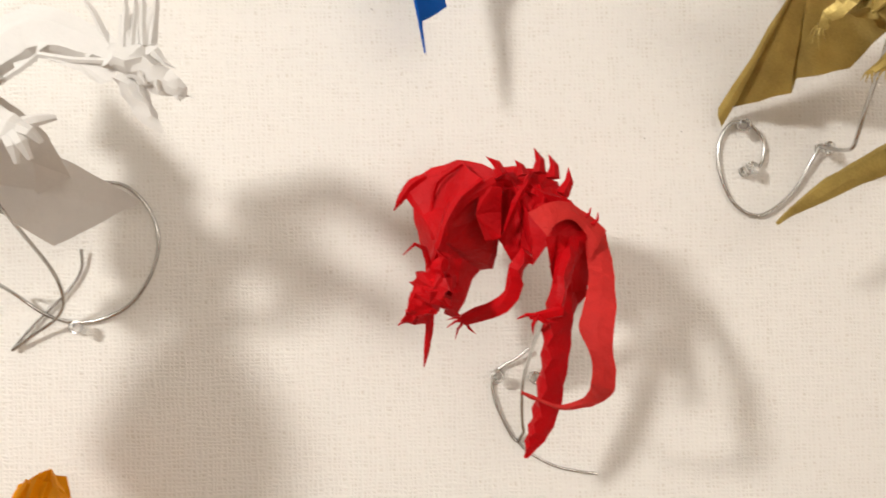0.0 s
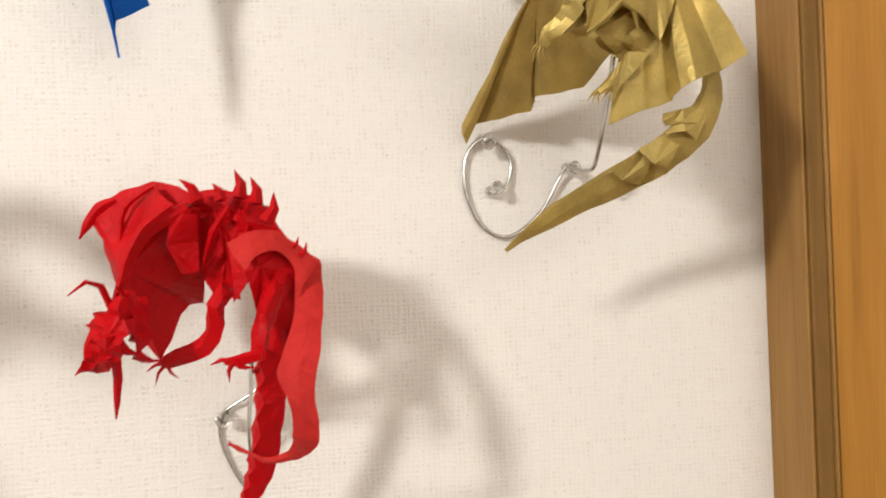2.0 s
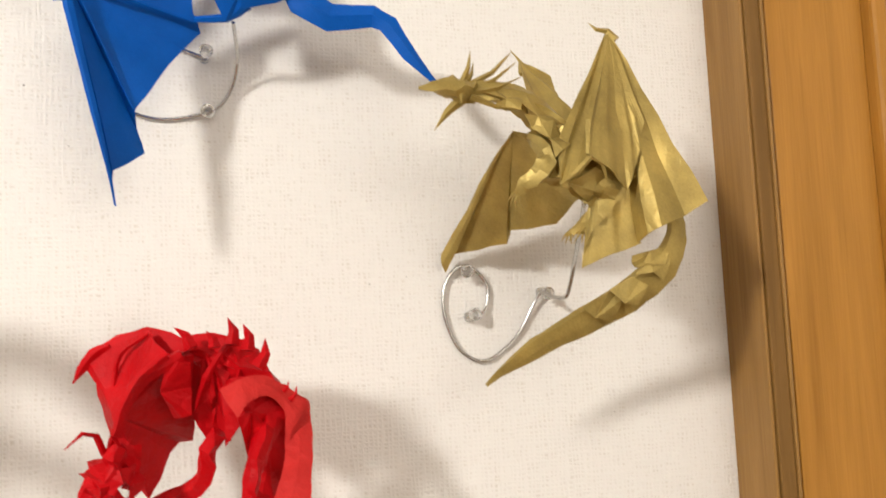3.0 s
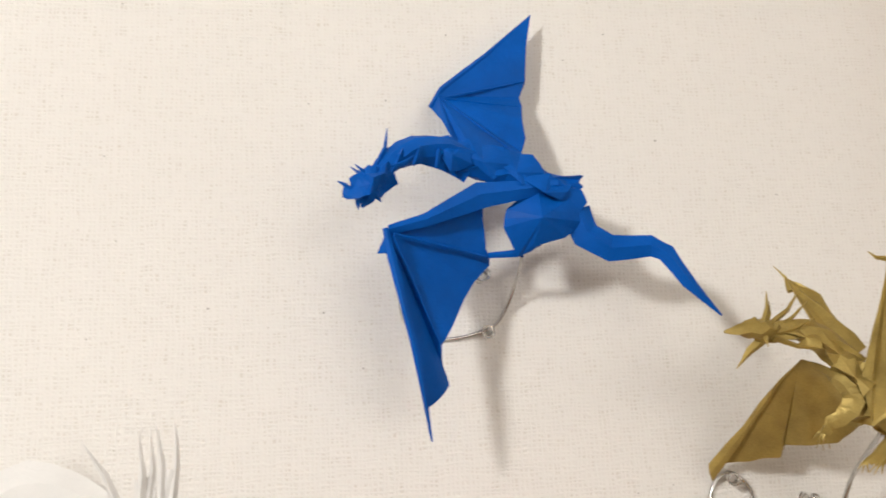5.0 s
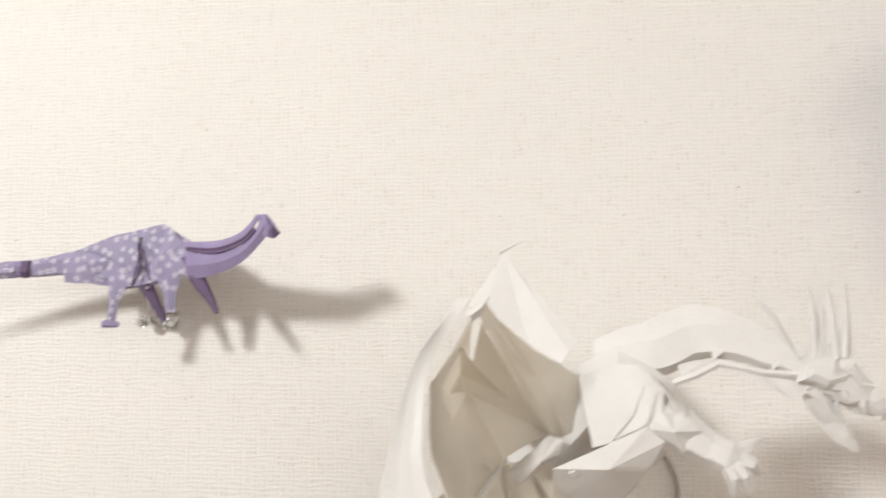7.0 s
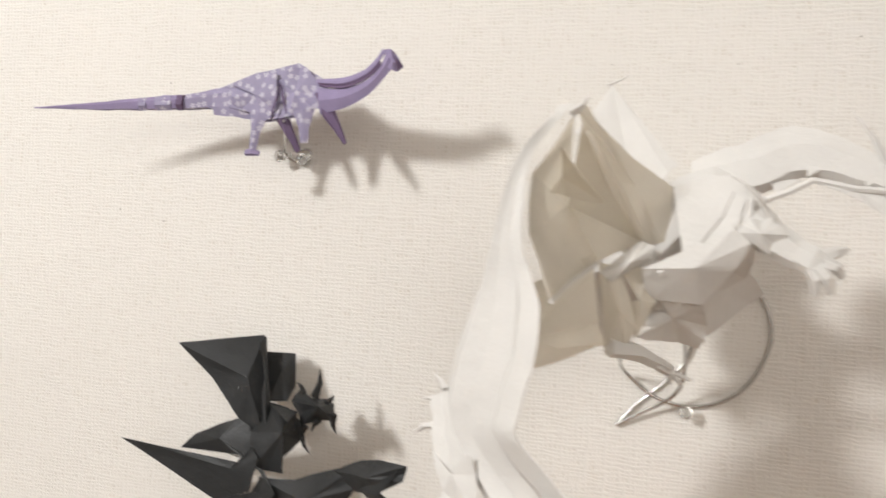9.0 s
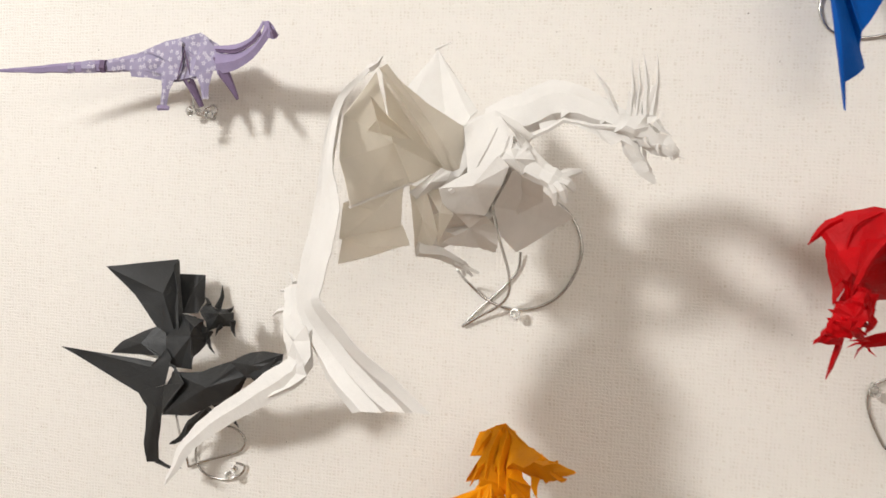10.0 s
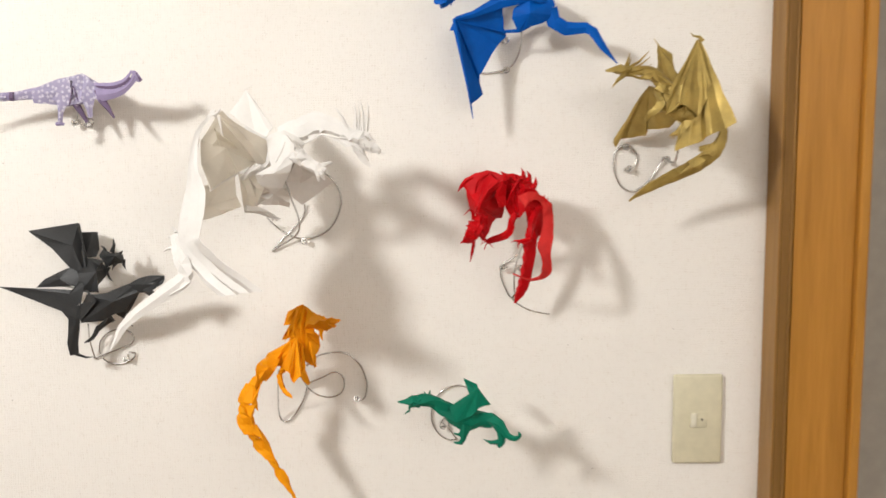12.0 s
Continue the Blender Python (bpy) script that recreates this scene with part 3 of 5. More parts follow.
part("neck", limb([(-8.8, 6, 20.2), (-20.1, 7, 33.4), (-34, 5, 38.8), (-49.6, 2, 40.2), (-60.2, 0, 40.9)], [8, 7.5, 6, 4.5, 4], 6, 0.7, 0.15, 3, 0.3), GOLD, gold, "", 0, 1, 0.8)
head = part("head", limb([(-55.6, 1, 40.8), (-62.5, -1, 40.5), (-71.8, -1, 41.2), (-84.4, -1, 40.5)], [5, 5.8, 3.8, 0.7], 6, 0.7, 0.2, 2, 0.4), GOLD, gold, "horned gold paper head", 0, 1, 0.5, 20, 7)
for base, tip, r in (((-59.8, 2, 37.8), (-75.2, 8, 21.5), 2.2), ((-62.1, 0, 43.6), (-55.4, 4, 62.4), 1.3), ((-59.8, 0, 43.7), (-53.4, 6, 56.9), 1.1), ((-60.2, 0, 42), (-30.6, 10, 65), 1.3),
                     ((-58.8, 0, 40.1), (-31.1, 4, 57.2), 1.1), ((-57.9, -2, 38.6), (-30.5, -2, 47.7), 1.1), ((-58, -2, 36.7), (-30.8, -4, 29.9), 1.3), ((-62.2, -2, 38.5), (-64, -6, 32.1), 1.2)):
    part("horn", spike(base, tip, r * 1.6, 0.06), GOLD, head, "", 0, 1, 0.25)
part("arm", limb([(-25.5, 2, 18.8), (-19.9, -6, 8.3), (-24.2, -8, -3.4), (-32.9, -3, -8.1), (-35.5, -1, -13.4)], [4, 5, 4.6, 3.2, 2.2], 6, 0.7, 0.2, 2, 0.35), GOLD, gold, "", 0, 1, 0.6)
hand = part("hand", limb([(-32.3, -3, -7.3), (-35.5, -1, -13.4)], [2.6, 1.6], 5, 0.6), GOLD, gold, "", 0, 1, 0.2)
for tip in ((-39.2, 2, -20.5), (-36.7, 0, -21.9), (-32.3, 0, -21.6), (-39.9, 4, -16.7)):
    part("finger", spike((-35.1, -2, -10.7), tip, 1.1, 0.1), GOLD, hand, "", 0, 1, 0.25)
part("chest", fan((-5.1, -12, -4.1), [(-18.3, -2, 10.8), (-25.8, -4, -5.4), (-10.5, -6, -10.5), (5.9, -2, -17.7), (18.9, 0, -11.5), (11.5, -6, 3.1), (-18.3, -2, 10.8)], 3), GOLD, gold, "", 0.5, 3, 1.90)
part("leg", limb([(12.9, 6, -8.9), (10.1, 12, -21.2), (0.3, 18, -30.7)], [5, 4.5, 2.4], 5, 0.7, 0.2, 2, 0.35), GOLD, gold, "", 0, 1, 0.5)
foot = part("foot", limb([(5.1, 16, -26.6), (-0.3, 18, -30.7)], [2.6, 1.4], 5, 0.6), GOLD, gold, "", 0, 1, 0.2)
for tip in ((-5.2, 20, -34.9), (-2.7, 20, -36.1), (0.4, 19, -36.3)):
    part("claw", spike((1, 18, -29.2), tip, 1.1, 0.1), GOLD, foot, "", 0, 1, 0.25)
part("leg", limb([(27.2, 4, -0.4), (17, 4, -13.2), (3.8, 10, -30.4)], [5.5, 5, 2.4], 5, 0.7, 0.2, 2, 0.35), GOLD, gold, "", 0, 1, 0.5)
foot = part("foot", limb([(8.1, 8, -25.7), (2.1, 10, -31.1)], [2.6, 1.4], 5, 0.6), GOLD, gold, "", 0, 1, 0.2)
for tip in ((-3.7, 12, -35.2), (-1.3, 12, -37), (3.2, 12, -37.2)):
    part("claw", spike((5, 10, -29.3), tip, 1.1, 0.1), GOLD, foot, "", 0, 1, 0.25)
part("tail", limb([(52, 2, -19.9), (49.5, -2, -35.3), (41.9, 0, -49.7), (23, 6, -64.8), (2, 15, -76.9), (-22.6, 22, -89.9), (-48.5, 28, -108)], [3.6, 5.4, 8, 8.2, 6.6, 5, 0.9], 6, 0.5, 0.0, 2, 0.3), GOLD, gold, "curled creased gold tail", 0, 1, 0.6)
for h, t in (((18, -4, -69.6), [(10.7, -2, -62.4), (22.5, -4, -56), (31.1, -5, -60.9), (25.7, -2, -70.9)]), ((5.6, 5, -76.8), [(-1, 7, -70.8), (11.6, 0, -62.9), (18.8, 0, -67.1), (15.2, 6, -79.1)]), ((33, -7, -54.5), [(23.8, -4, -55.5), (32.9, -6, -43.8), (47.3, -4, -42), (39.9, -4, -58.7)])):
    part("tail_fold", fan(h, t, 1.2), GOLD, gold, "", 0.4, 2, 1.14)
part("tail_fold", fan((48, -3, -39.9), [(56.3, 2, -28.9), (55.4, 0, -41.6), (41, -6, -50.3), (23.7, -6, -51.4), (24, -3, -45.3)], 2), GOLD, gold, "", 0.4, 2, 0.95)
for h, t in (((-39.3, -2, 35.9), [(-53.6, -2, 39.9), (-42.1, 2, 43.3), (-29, 2, 38.9), (-32.9, -4, 29.8), (-45.9, -4, 32.2)]), ((-24.9, -6, 26.6), [(-34.3, 2, 39.6), (-20.9, 4, 38.4), (-11.6, -2, 25.3), (-20.3, -8, 14.9), (-32.2, -6, 27.8)]), ((-19.6, -10, 14.4), [(-28.9, -4, 21.4), (-16.1, -6, 24), (-9.4, -10, 10.4), (-19.4, -12, 4.1)])):
    part("neck_fold", fan(h, t, 3), GOLD, gold, "", 0.5, 2, 1.6)
gold_wire = figure("wire_stand", (0.2400, 0.0000, 1.5544), "bent steel wire stand carrying the gold dragon", "wire stand", "wire stands")
wire(gold_wire, [(1.6, -108, 56.1), (12.1, -75, 39.8), (19.1, -48, 23.6), (20.3, -37, 11.2), (18.6, -33, 3.7), (15.1, -24, 4), (12.3, -8, 8.5)], 1.25)
wire(gold_wire, [(12.3, -8, 8.5), (7.7, -5, -0.4), (-3.8, -3, -19.5), (-23.9, -3, -33.3), (-40.2, -3, -26.6), (-49.3, -3, -7.2), (-49.6, -3, 11.9), (-42.3, -3, 23.9), (-31.1, -3, 24.8), (-21.4, -3, 12.9), (-24.2, -4, -1.8), (-34.1, -6, -8.2)], 1.15, "wire_loop")
push_pin((0.2060, 0.0000, 1.5788), (10, -12))
push_pin((0.2058, 0.0000, 1.5485), (-8, 10))
push_pin((0.2544, -0.0000, 1.5626), (6, 8))

# ---- blue dragon ----
blue = figure("origami_dragon", (0.0585, -0.0550, 1.7545), "bright blue paper origami dragon with ribbed wings", "origami dragon", "paper figures on the wall")
part("wing", fan((-33.2, 31, 68), [(34, 43, 131.2), (26.3, 40, 82.6), (21, 33, 62.2), (18.2, 19, 36.2), (14.2, 7, 16.7), (-18.6, -1, 21), (-30.4, 3, 29.3), (-37.8, 33, 60.2)], 3.5, 0.03), BLUE, blue, "", 0.4, 3, 0.5)
part("wing_rib", limb([(-38.6, 32, 60.9), (-30.7, 32, 73), (1.4, 37, 99.6), (34, 43, 131.2)], [1.6, 2.4, 2, 0.4], 4, 0.5), BLUE, blue, "", 0, 1, 0.2)
for tip in ((25.7, 39, 82.2), (20.8, 32, 61.8), (13.7, 7, 18.8)):
    part("wing_rib", limb([(-31.3, 29, 65.7), tip], [1.3, 0.5], 4, 0.6), BLUE, blue, "", 0, 1, 0.1)
part("neck", limb([(-21.1, -3, 12.8), (-37.4, -7, 19.9), (-53.9, -11, 19.6), (-67.2, -15, 12.2), (-76.1, -18, 2.1)], [9, 9, 7.5, 6.2, 5], 6, 0.6, 0.15, 2, 0.3), BLUE, blue, "", 0, 1, 0.6)
head = part("head", limb([(-70.6, -17, 5), (-81.3, -20, -2.4), (-89.8, -20, -8.1), (-96.9, -19, -6.4)], [5.6, 7.6, 5, 1.4], 6, 0.75, 0.3, 2, 0.5), BLUE, blue, "horned blue paper head", 0, 1, 1.4, 14, 7)
for base, tip, r in (((-91.9, -19, -6.8), (-99.8, -18, -1), 2), ((-91.4, -19, -9), (-97, -18, -10.3), 1.6), ((-87.7, -19, -10), (-88.3, -17, -17.1), 2.6), ((-77.8, -18, 8), (-71.1, -15, 30.5), 1.8),
                     ((-72.2, -19, 6), (-55, -21, 14.4), 1.8), ((-84.1, -19, -1.7), (-92.8, -18, 7.4), 2), ((-82.3, -20, -0.7), (-90.2, -23, 7), 1.8), ((-79, -19, -6.9), (-76.1, -17, -12.4), 2.6)):
    part("horn", spike(base, tip, r, 0.08), BLUE, head, "", 0, 1, 0.25)
part("jaw", limb([(-79.9, -17, -4), (-83.2, -17, -10.4), (-86.1, -16, -15.5)], [5, 4, 1], 5, 0.7, 0.2, 2), BLUE, head, "", 0, 1, 0.6)
for h, t in (((-79.2, -25, -0.1), [(-87.2, -21, 2.8), (-78.4, -21, 6.7), (-69.4, -19, 6.6), (-72.5, -21, -1.1)]), ((-83.9, -24, -7.7), [(-91.7, -20, -5.8), (-82.4, -25, -4.2), (-75.8, -21, -5.3), (-80.4, -19, -11.3)])):
    part("face_fold", fan(h, t, 2), BLUE, head, "", 0.5, 1, 0.6)
for a, c in (((-50.3, -9, 27.4), (-57.1, -15, 8.6)), ((-60.7, -12, 22.2), (-68.9, -19, 4)), ((-40.2, -7, 26.7), (-44, -13, 7.9))):
    part("neck_pleat", limb([a, (Vector(a) + Vector(c)) / 2 + Vector((0, -4, 0)), c], [0.8, 1.8, 0.8], 4, 0.8), BLUE, blue, "", 0, 1, 0.3)
part("body", limb([(-29.1, -2, 14.8), (-6.4, -3, 9.3), (13.2, -1, 1.3), (31.5, 1, -5), (43, 3, -13.7)], [9, 11, 11, 12, 8], 7, 0.55, 0.15, 2, 0.35), BLUE, blue, "", 0, 1, 0.8)
part("haunch", fan((16.2, -13, -21.1), [(41.1, -1, -5.6), (46.1, 1, -21), (32.4, -1, -30.7), (11.8, -1, -36.4), (4, 3, -41.4), (-4.4, -2, -24.6), (-2, -2, -13.3), (16.4, -5, 0.1), (41.1, -1, -5.6)], 1.2), BLUE, blue, "", 0.5, 3, 0.5)
part("arm", strip([(28.5, -8, 2.1), (1.7, -10, 1), (-21.2, -11, 0.1), (-51.7, -11, -18), (-71.8, -10, -24)], [(28.6, -5, -3.7), (4.7, -7, -9.5), (-15.8, -7, -13.9), (-50.3, -9, -25.3), (-73.6, -9, -29.8)], 2), BLUE, blue, "", 0.6, 3, 0.4)
part("wing", fan((-72.8, -9, -26.6), [(-78.5, -13, -40.5), (-72.2, -13, -40.6), (-58.6, -13, -98.7), (-51.9, -3, -141.9), (-52.1, -3, -124.2), (-38.5, 10, -112.8), (-42.3, 5, -90.3), (-26.7, 15, -63), (-9, 19, -42.6), (-12.8, 11, -34.1), (-14.7, -5, -1.4), (-50.5, -10, -21)], 2.6), BLUE, blue, "", 0.4, 3, 0.8)
part("wing_rib", limb([(-73.4, -11, -26.2), (-71.1, -15, -42.3), (-59.2, -15, -97.4), (-54.1, -7, -123.7), (-51.3, -3, -142.5)], [2, 2.6, 2, 1.2, 0.3], 4, 0.5), BLUE, blue, "", 0, 1, 0.2)
part("wing_rib", limb([(-69.1, -12, -30.6), (-43.2, 3, -90.5)], [1.2, 0.6], 4, 0.6), BLUE, blue, "", 0, 1, 0.1)
part("wing_rib", limb([(-69, -12, -29.7), (-12.2, 11, -39.1)], [1.2, 0.6], 4, 0.6), BLUE, blue, "", 0, 1, 0.1)
for base, tip, r in (((-19.5, -5, 14.8), (-16.8, -3, 23), 2.4), ((-10.3, -5, 14.1), (-6.1, -3, 23.7), 2.4), ((3.4, -5, 12), (13.9, -3, 18.8), 3), ((9.8, -5, 8.6), (20.4, -3, 12.6), 3), ((-29.1, -5, 18.9), (-26.6, -3, 24.7), 2)):
    part("back_spike", spike(base, tip, r, 0.12), BLUE, blue, "", 0, 1, 0.2)
for h, t in (((-16.4, -13, 11.1), [(-31.9, -5, 20.6), (-23, -4, 28.5), (-6.6, -6, 22.3), (1.6, -9, 11), (-10.8, -11, 1.7), (-31.9, -5, 20.6)]), ((3.2, -11, 5.6), [(-11.3, -7, 16.5), (1.2, -5, 21.9), (15.3, -5, 18.4), (21, -7, 6.9), (5.9, -11, -1.7), (-11.3, -7, 16.5)]), ((-34.4, -15, 15.1), [(-45.5, -9, 25), (-35.1, -7, 29.5), (-23.2, -7, 24.7), (-22.5, -11, 10.8), (-35.7, -11, 5.8), (-45.5, -9, 25)]), ((17.9, -13, -6.7), [(6.2, -9, 2.9), (24.3, -7, 6.8), (37.7, -5, 0), (29.4, -7, -10)])):
    part("back_fold", fan(h, t, 2.2), BLUE, blue, "", 0.4, 2, 0.7)
part("hip_fold", fan((20.6, -7, 3.8), [(42.3, -1, 7), (47.1, 1, 6.9), (43.8, 0, 2.5), (46.2, 0, -0.3), (36.6, -2, -4.2)], 1.5), BLUE, blue, "", 0.5, 2, 0.3)
part("leg", limb([(15.5, -1, -32.2), (4.5, 5, -38.3), (-12.1, 9, -38.6)], [3.6, 2.8, 2], 5, 0.6, 0.1, 2), BLUE, blue, "", 0, 1, 0.3)
part("tail", limb([(41.3, 3, -13.7), (46.6, 3, -28.3), (60.3, 1, -37.2), (84.1, -3, -37.1), (91.9, -5, -41.6), (103.2, -7, -59.1), (120.4, -9, -79.5)], [10, 9.4, 8.4, 6.8, 6.2, 4.4, 0.6], 4, 0.4, 0.0, 1, 0.1), BLUE, blue, "", 0, 1, 0.5)
blue_wire = figure("wire_stand", (0.0380, 0.0000, 1.6935), "bent steel wire stand carrying the blue dragon", "wire stand", "wire stands")
wire(blue_wire, [(28.9, -46, 21.6), (30.9, -20, 10.3), (28.2, -8, -1.7), (22, -4, -12.3), (14.2, -3, -17.6)])
wire(blue_wire, [(14.2, -3, -17.6), (-1.5, -2.5, -21.4), (-17.4, -2.5, -21.8), (-32.9, -2.5, -15.5), (-39.2, -2.5, 0.3), (-31.3, -2.5, 17.2), (-9.7, -3, 21.9), (10.6, -4, 15.6)], 1.05, "wire_loop")
push_pin((0.0529, 0.0000, 1.6755), (6, -6))
push_pin((0.0497, 0.0000, 1.7088), (-8, 8))

# ---- white dragon ----
white = figure("origami_dragon", (-0.2218, -0.1350, 1.5659), "large white paper origami dragon with antlered head and trailing tail", "origami dragon", "paper figures on the wall")
part("wing", fan((-49.3, 0, 11.4), [(-41.9, -61, 44.6), (-56.4, -70, 19), (-55.1, -77, -6.9), (-44.2, -87, -31.9), (-40.2, -50, -23.9), (-32.1, -15, -15.2), (-12.9, -11, -4.8), (-26.9, -25, 16.3), (-37.7, -61, 42.4)], 0.8), WHITE_THIN, white, "hollow folded wing", 0.5, 4, 0.6, 18, 36)
part("wing", fan((-17.5, -27, 19.8), [(-39.9, -61, 46.5), (-37, -57, 49.3), (-33.7, -52, 44.2), (-18.3, -33, 30.7), (-0.5, -16, 20), (-1.1, -8, -7.8), (-12.9, -11, -4.8), (-30.4, -31, 21.9), (-39.9, -61, 46.5)], 0.6), WHITE_THIN, white, "", 0.5, 3, 0.5, 18, 30)
part("wing_fold", fan((-48.3, -35, 20.9), [(-46.7, -55, 32.2), (-40.1, -40, 21.8), (-29.6, -25, 10.8), (-47.1, -30, 13.2), (-51.4, -43, 13.2)], 1), WHITE_THIN, white, "", 0.5, 3, 0.5, 18, 20)
part("wing_fold", limb([(-36.2, -57, 38.2), (-30, -51, 29), (-21.8, -33, 14.5), (-11.9, -16, -4)], [1.2, 1.6, 1.5, 0.8], 4, 0.5, 0, 3), WHITE_THIN, white, "", 0, 1, 0.3)
part("wing_rib", limb([(-43.5, -89, -31.9), (-39.2, -53, -24.2), (-30.7, -18, -14.7)], [1.0, 1.2, 1.0], 4, 0.5, 0, 3), WHITE, white, "", 0, 1, 0.3)
part("thigh", fan((-43.5, -45, -33.1), [(-61.7, -51, -29.2), (-57.8, -49, -27.4), (-46, -37, -19.1), (-32.9, -25, -11.8), (-33, -28, -20.4), (-27.7, -47, -41.1), (-40.4, -57, -45.1), (-53.1, -66, -48.9), (-57, -67, -49.7), (-61.7, -51, -29.2)], 0.3), WHITE_THIN, white, "", 0.5, 3, 0.35, 18, 40)
part("thigh", fan((-44.9, -45, -54.2), [(-61.1, -51, -48.5), (-45.5, -45, -45), (-29.9, -37, -39.4), (-25.8, -33, -51.6), (-29.1, -37, -52.4), (-43.4, -51, -58.8), (-58.7, -63, -63.7), (-61.1, -51, -48.5)], 0.3), WHITE_THIN, white, "", 0.5, 3, 0.35, 18, 40)
part("thigh_fold", fan((-20.8, -27, -36.8), [(-31.4, -20, -15.5), (-22.6, -17, -17.3), (-17.2, -18, -30.4), (-13.1, -17, -44.7), (-17.7, -17, -54.7), (-26.9, -17, -57.8), (-28.7, -19, -37.2), (-31.4, -20, -15.5)], 1), WHITE_THIN, white, "", 0.5, 3, 0.5, 18, 20)
part("thigh_fold", fan((-12.3, -20, -31.7), [(-21.8, -15, -18.4), (-9.9, -13, -16.4), (-5.3, -12, -32.6), (-13.7, -14, -50.2), (-17.7, -15, -33.4)], 1), WHITE_THIN, white, "", 0.5, 3, 0.5, 18, 20)
part("joint_fold", fan((-16.5, -28, -14.6), [(-30.6, -23, -20.4), (-12.9, -17, -4.7), (-6.8, -16, -6.8), (-8.3, -19, -12.4), (-25.2, -25, -24.4), (-30.6, -23, -20.4)], 0.8), WHITE, white, "", 0.5, 3, 0.4, 18, 20)
part("chest", fan((15.3, -26.7, 8.5), [(-0.3, -16.6, 19.6), (12.3, -21.9, 25.3), (24.3, -26.7, 24.8), (32.6, -32.7, 14.9), (30.8, -35.2, -0.4), (4.8, -23.3, -9), (-0.3, -16.6, 19.6)], 0.6), WHITE, white, "", 0.5, 3, 0.2, 18, 40)
part("chest_fold", limb([(23.8, -39, 17.1), (19.2, -41, 5.5), (12.3, -33, -4.8)], [0.5, 0.9, 0.5], 4, 0.5, 0, 3), WHITE, white, "", 0, 1, 0.3)
part("belly_flap", fan((10.2, -35, -16), [(-11.8, -26, -17.5), (24.9, -39, 1.3), (31.8, -39, -4.3), (27, -33, -15), (15.2, -16, -32.1), (-11.2, -11, -31.1), (-11.8, -26, -17.5)], 0.2), WHITE, white, "", 0.5, 3, 0.1, 18, 40)
part("belly_fold", fan((2.6, 0, -39.7), [(-6.9, -11, -29.6), (15.1, -13, -32.3), (19.2, 10, -43.4), (16.4, 20, -55), (-3.2, 10, -51.9), (-12.9, -3, -50.1)], 2), WHITE, white, "", 0.5, 3, 1.2, 18, 10)
part("wing", fan((27, 70, -27.6), [(11.4, 30, -26), (26.3, 10, -2.1), (39.3, 70, -12.8), (56.7, 123, -29.1), (38.5, 105, -42.4), (20, 85, -55.9), (13.1, 55, -44.3), (11.4, 30, -26)], 0.8), WHITE, white, "lower folded wing panel", 0.5, 3, 0.6, 18, 20)
part("wing", drape([(-49.2, -52, 50.1), (-60.2, -65, 29.1), (-72.2, -55, 1.1), (-80.2, -43, -24.9), (-87.2, -37, -41.9), (-93.2, -33, -62.9), (-97.2, -30, -83.9), (-93.2, -33, -98.9), (-77.2, -50, -113.9), (-59.2, -70, -127.9), (-39.2, -85, -140.9)],
                   [(-43.2, -55, 50.1), (-56.2, -70, 26.1), (-58.2, -80, -2.9), (-52.2, -87, -21.9), (-46.2, -97, -34.9), (-45.2, -105, -50.9), (-50.2, -105, -70.9), (-51.2, -105, -81.9), (-33.2, -107, -98.9), (-12, -108, -114.9), (10, -108, -131.5)],
                   (0, 2.5, -3.5, 3, -1.5, 2.5, 0), 4), WHITE, white, "long draped white wing sheet", 0.5, 1, 1.2, 18, 22)
part("wing_tip", spike((-41.7, -72.9, 42.9), (-34.3, -71.2, 51.5), 2.4, 0.1), WHITE, white, "", 0, 1, 0.2)
part("wing", fan((-34, 45, 79.1), [(-51.1, 33, 52.4), (-35.1, 23, 40.1), (-6.8, 13, 24.4), (1, 17, 34.7), (-24.6, 41, 68)], 2.5), WHITE, white, "", 0.5, 3, 0.7)
part("wing_tip", limb([(-36.2, 46, 80.1), (-32.8, 47, 81.8), (-24.6, 50, 86.5)], [1.2, 0.8, 0.2], 4, 0.6), WHITE, white, "", 0, 1, 0.1)
part("body", limb([(-15.7, -3, -14.2), (1.1, -7, 6), (17.5, -9, 16), (36.1, -11, 8.1)], [9, 13, 13, 8], 7, 0.5, 0.1, 2, 0.15), WHITE, white, "", 0, 1, 0.3)
# three hidden panels added behind the body to fill out its wall shadow
part("shadow_panel", fan((-20, 34, 10), [(-30, 30, 46), (-8, 25, 26), (12, 30, 4), (18, 34, -14), (2, 34, -50), (-30, 34, -40), (-46, 34, -12), (-40, 32, 20), (-30, 30, 46)], 2), WHITE, white, "", 0.5, 2, 0.6)
part("shadow_flank", fan((12, 20, -6), [(-4, -4, 18), (30, -2, 14), (42, 30, -2), (40, 62, -20), (8, 60, -40), (-6, 22, -30), (-4, -4, 18)], 2), WHITE, white, "", 0.5, 2, 0.6)
part("shadow_flank", fan((-24, 26, -40), [(-34, -4, -20), (-10, -2, -12), (4, 30, -34), (-8, 64, -48), (-30, 60, -56), (-36, 20, -54), (-34, -4, -20)], 2), WHITE, white, "", 0.5, 2, 0.6)
part("strap", limb([(-4.6, -27, -19.1), (13.3, -33, -7.3), (30.7, -32, 2.3)], [2, 2.6, 2], 4, 0.5), WHITE, white, "", 0, 1, 0.2)
part("shoulder_fold", strip([(22.8, -29, 25.4), (32.2, -33, 17.9), (39.6, -33, 10.4)], [(27, -35, 21.5), (34.2, -39, 13.2), (38.2, -39, 6.1)], 1.0), WHITE, white, "", 0.5, 1, 0.4)
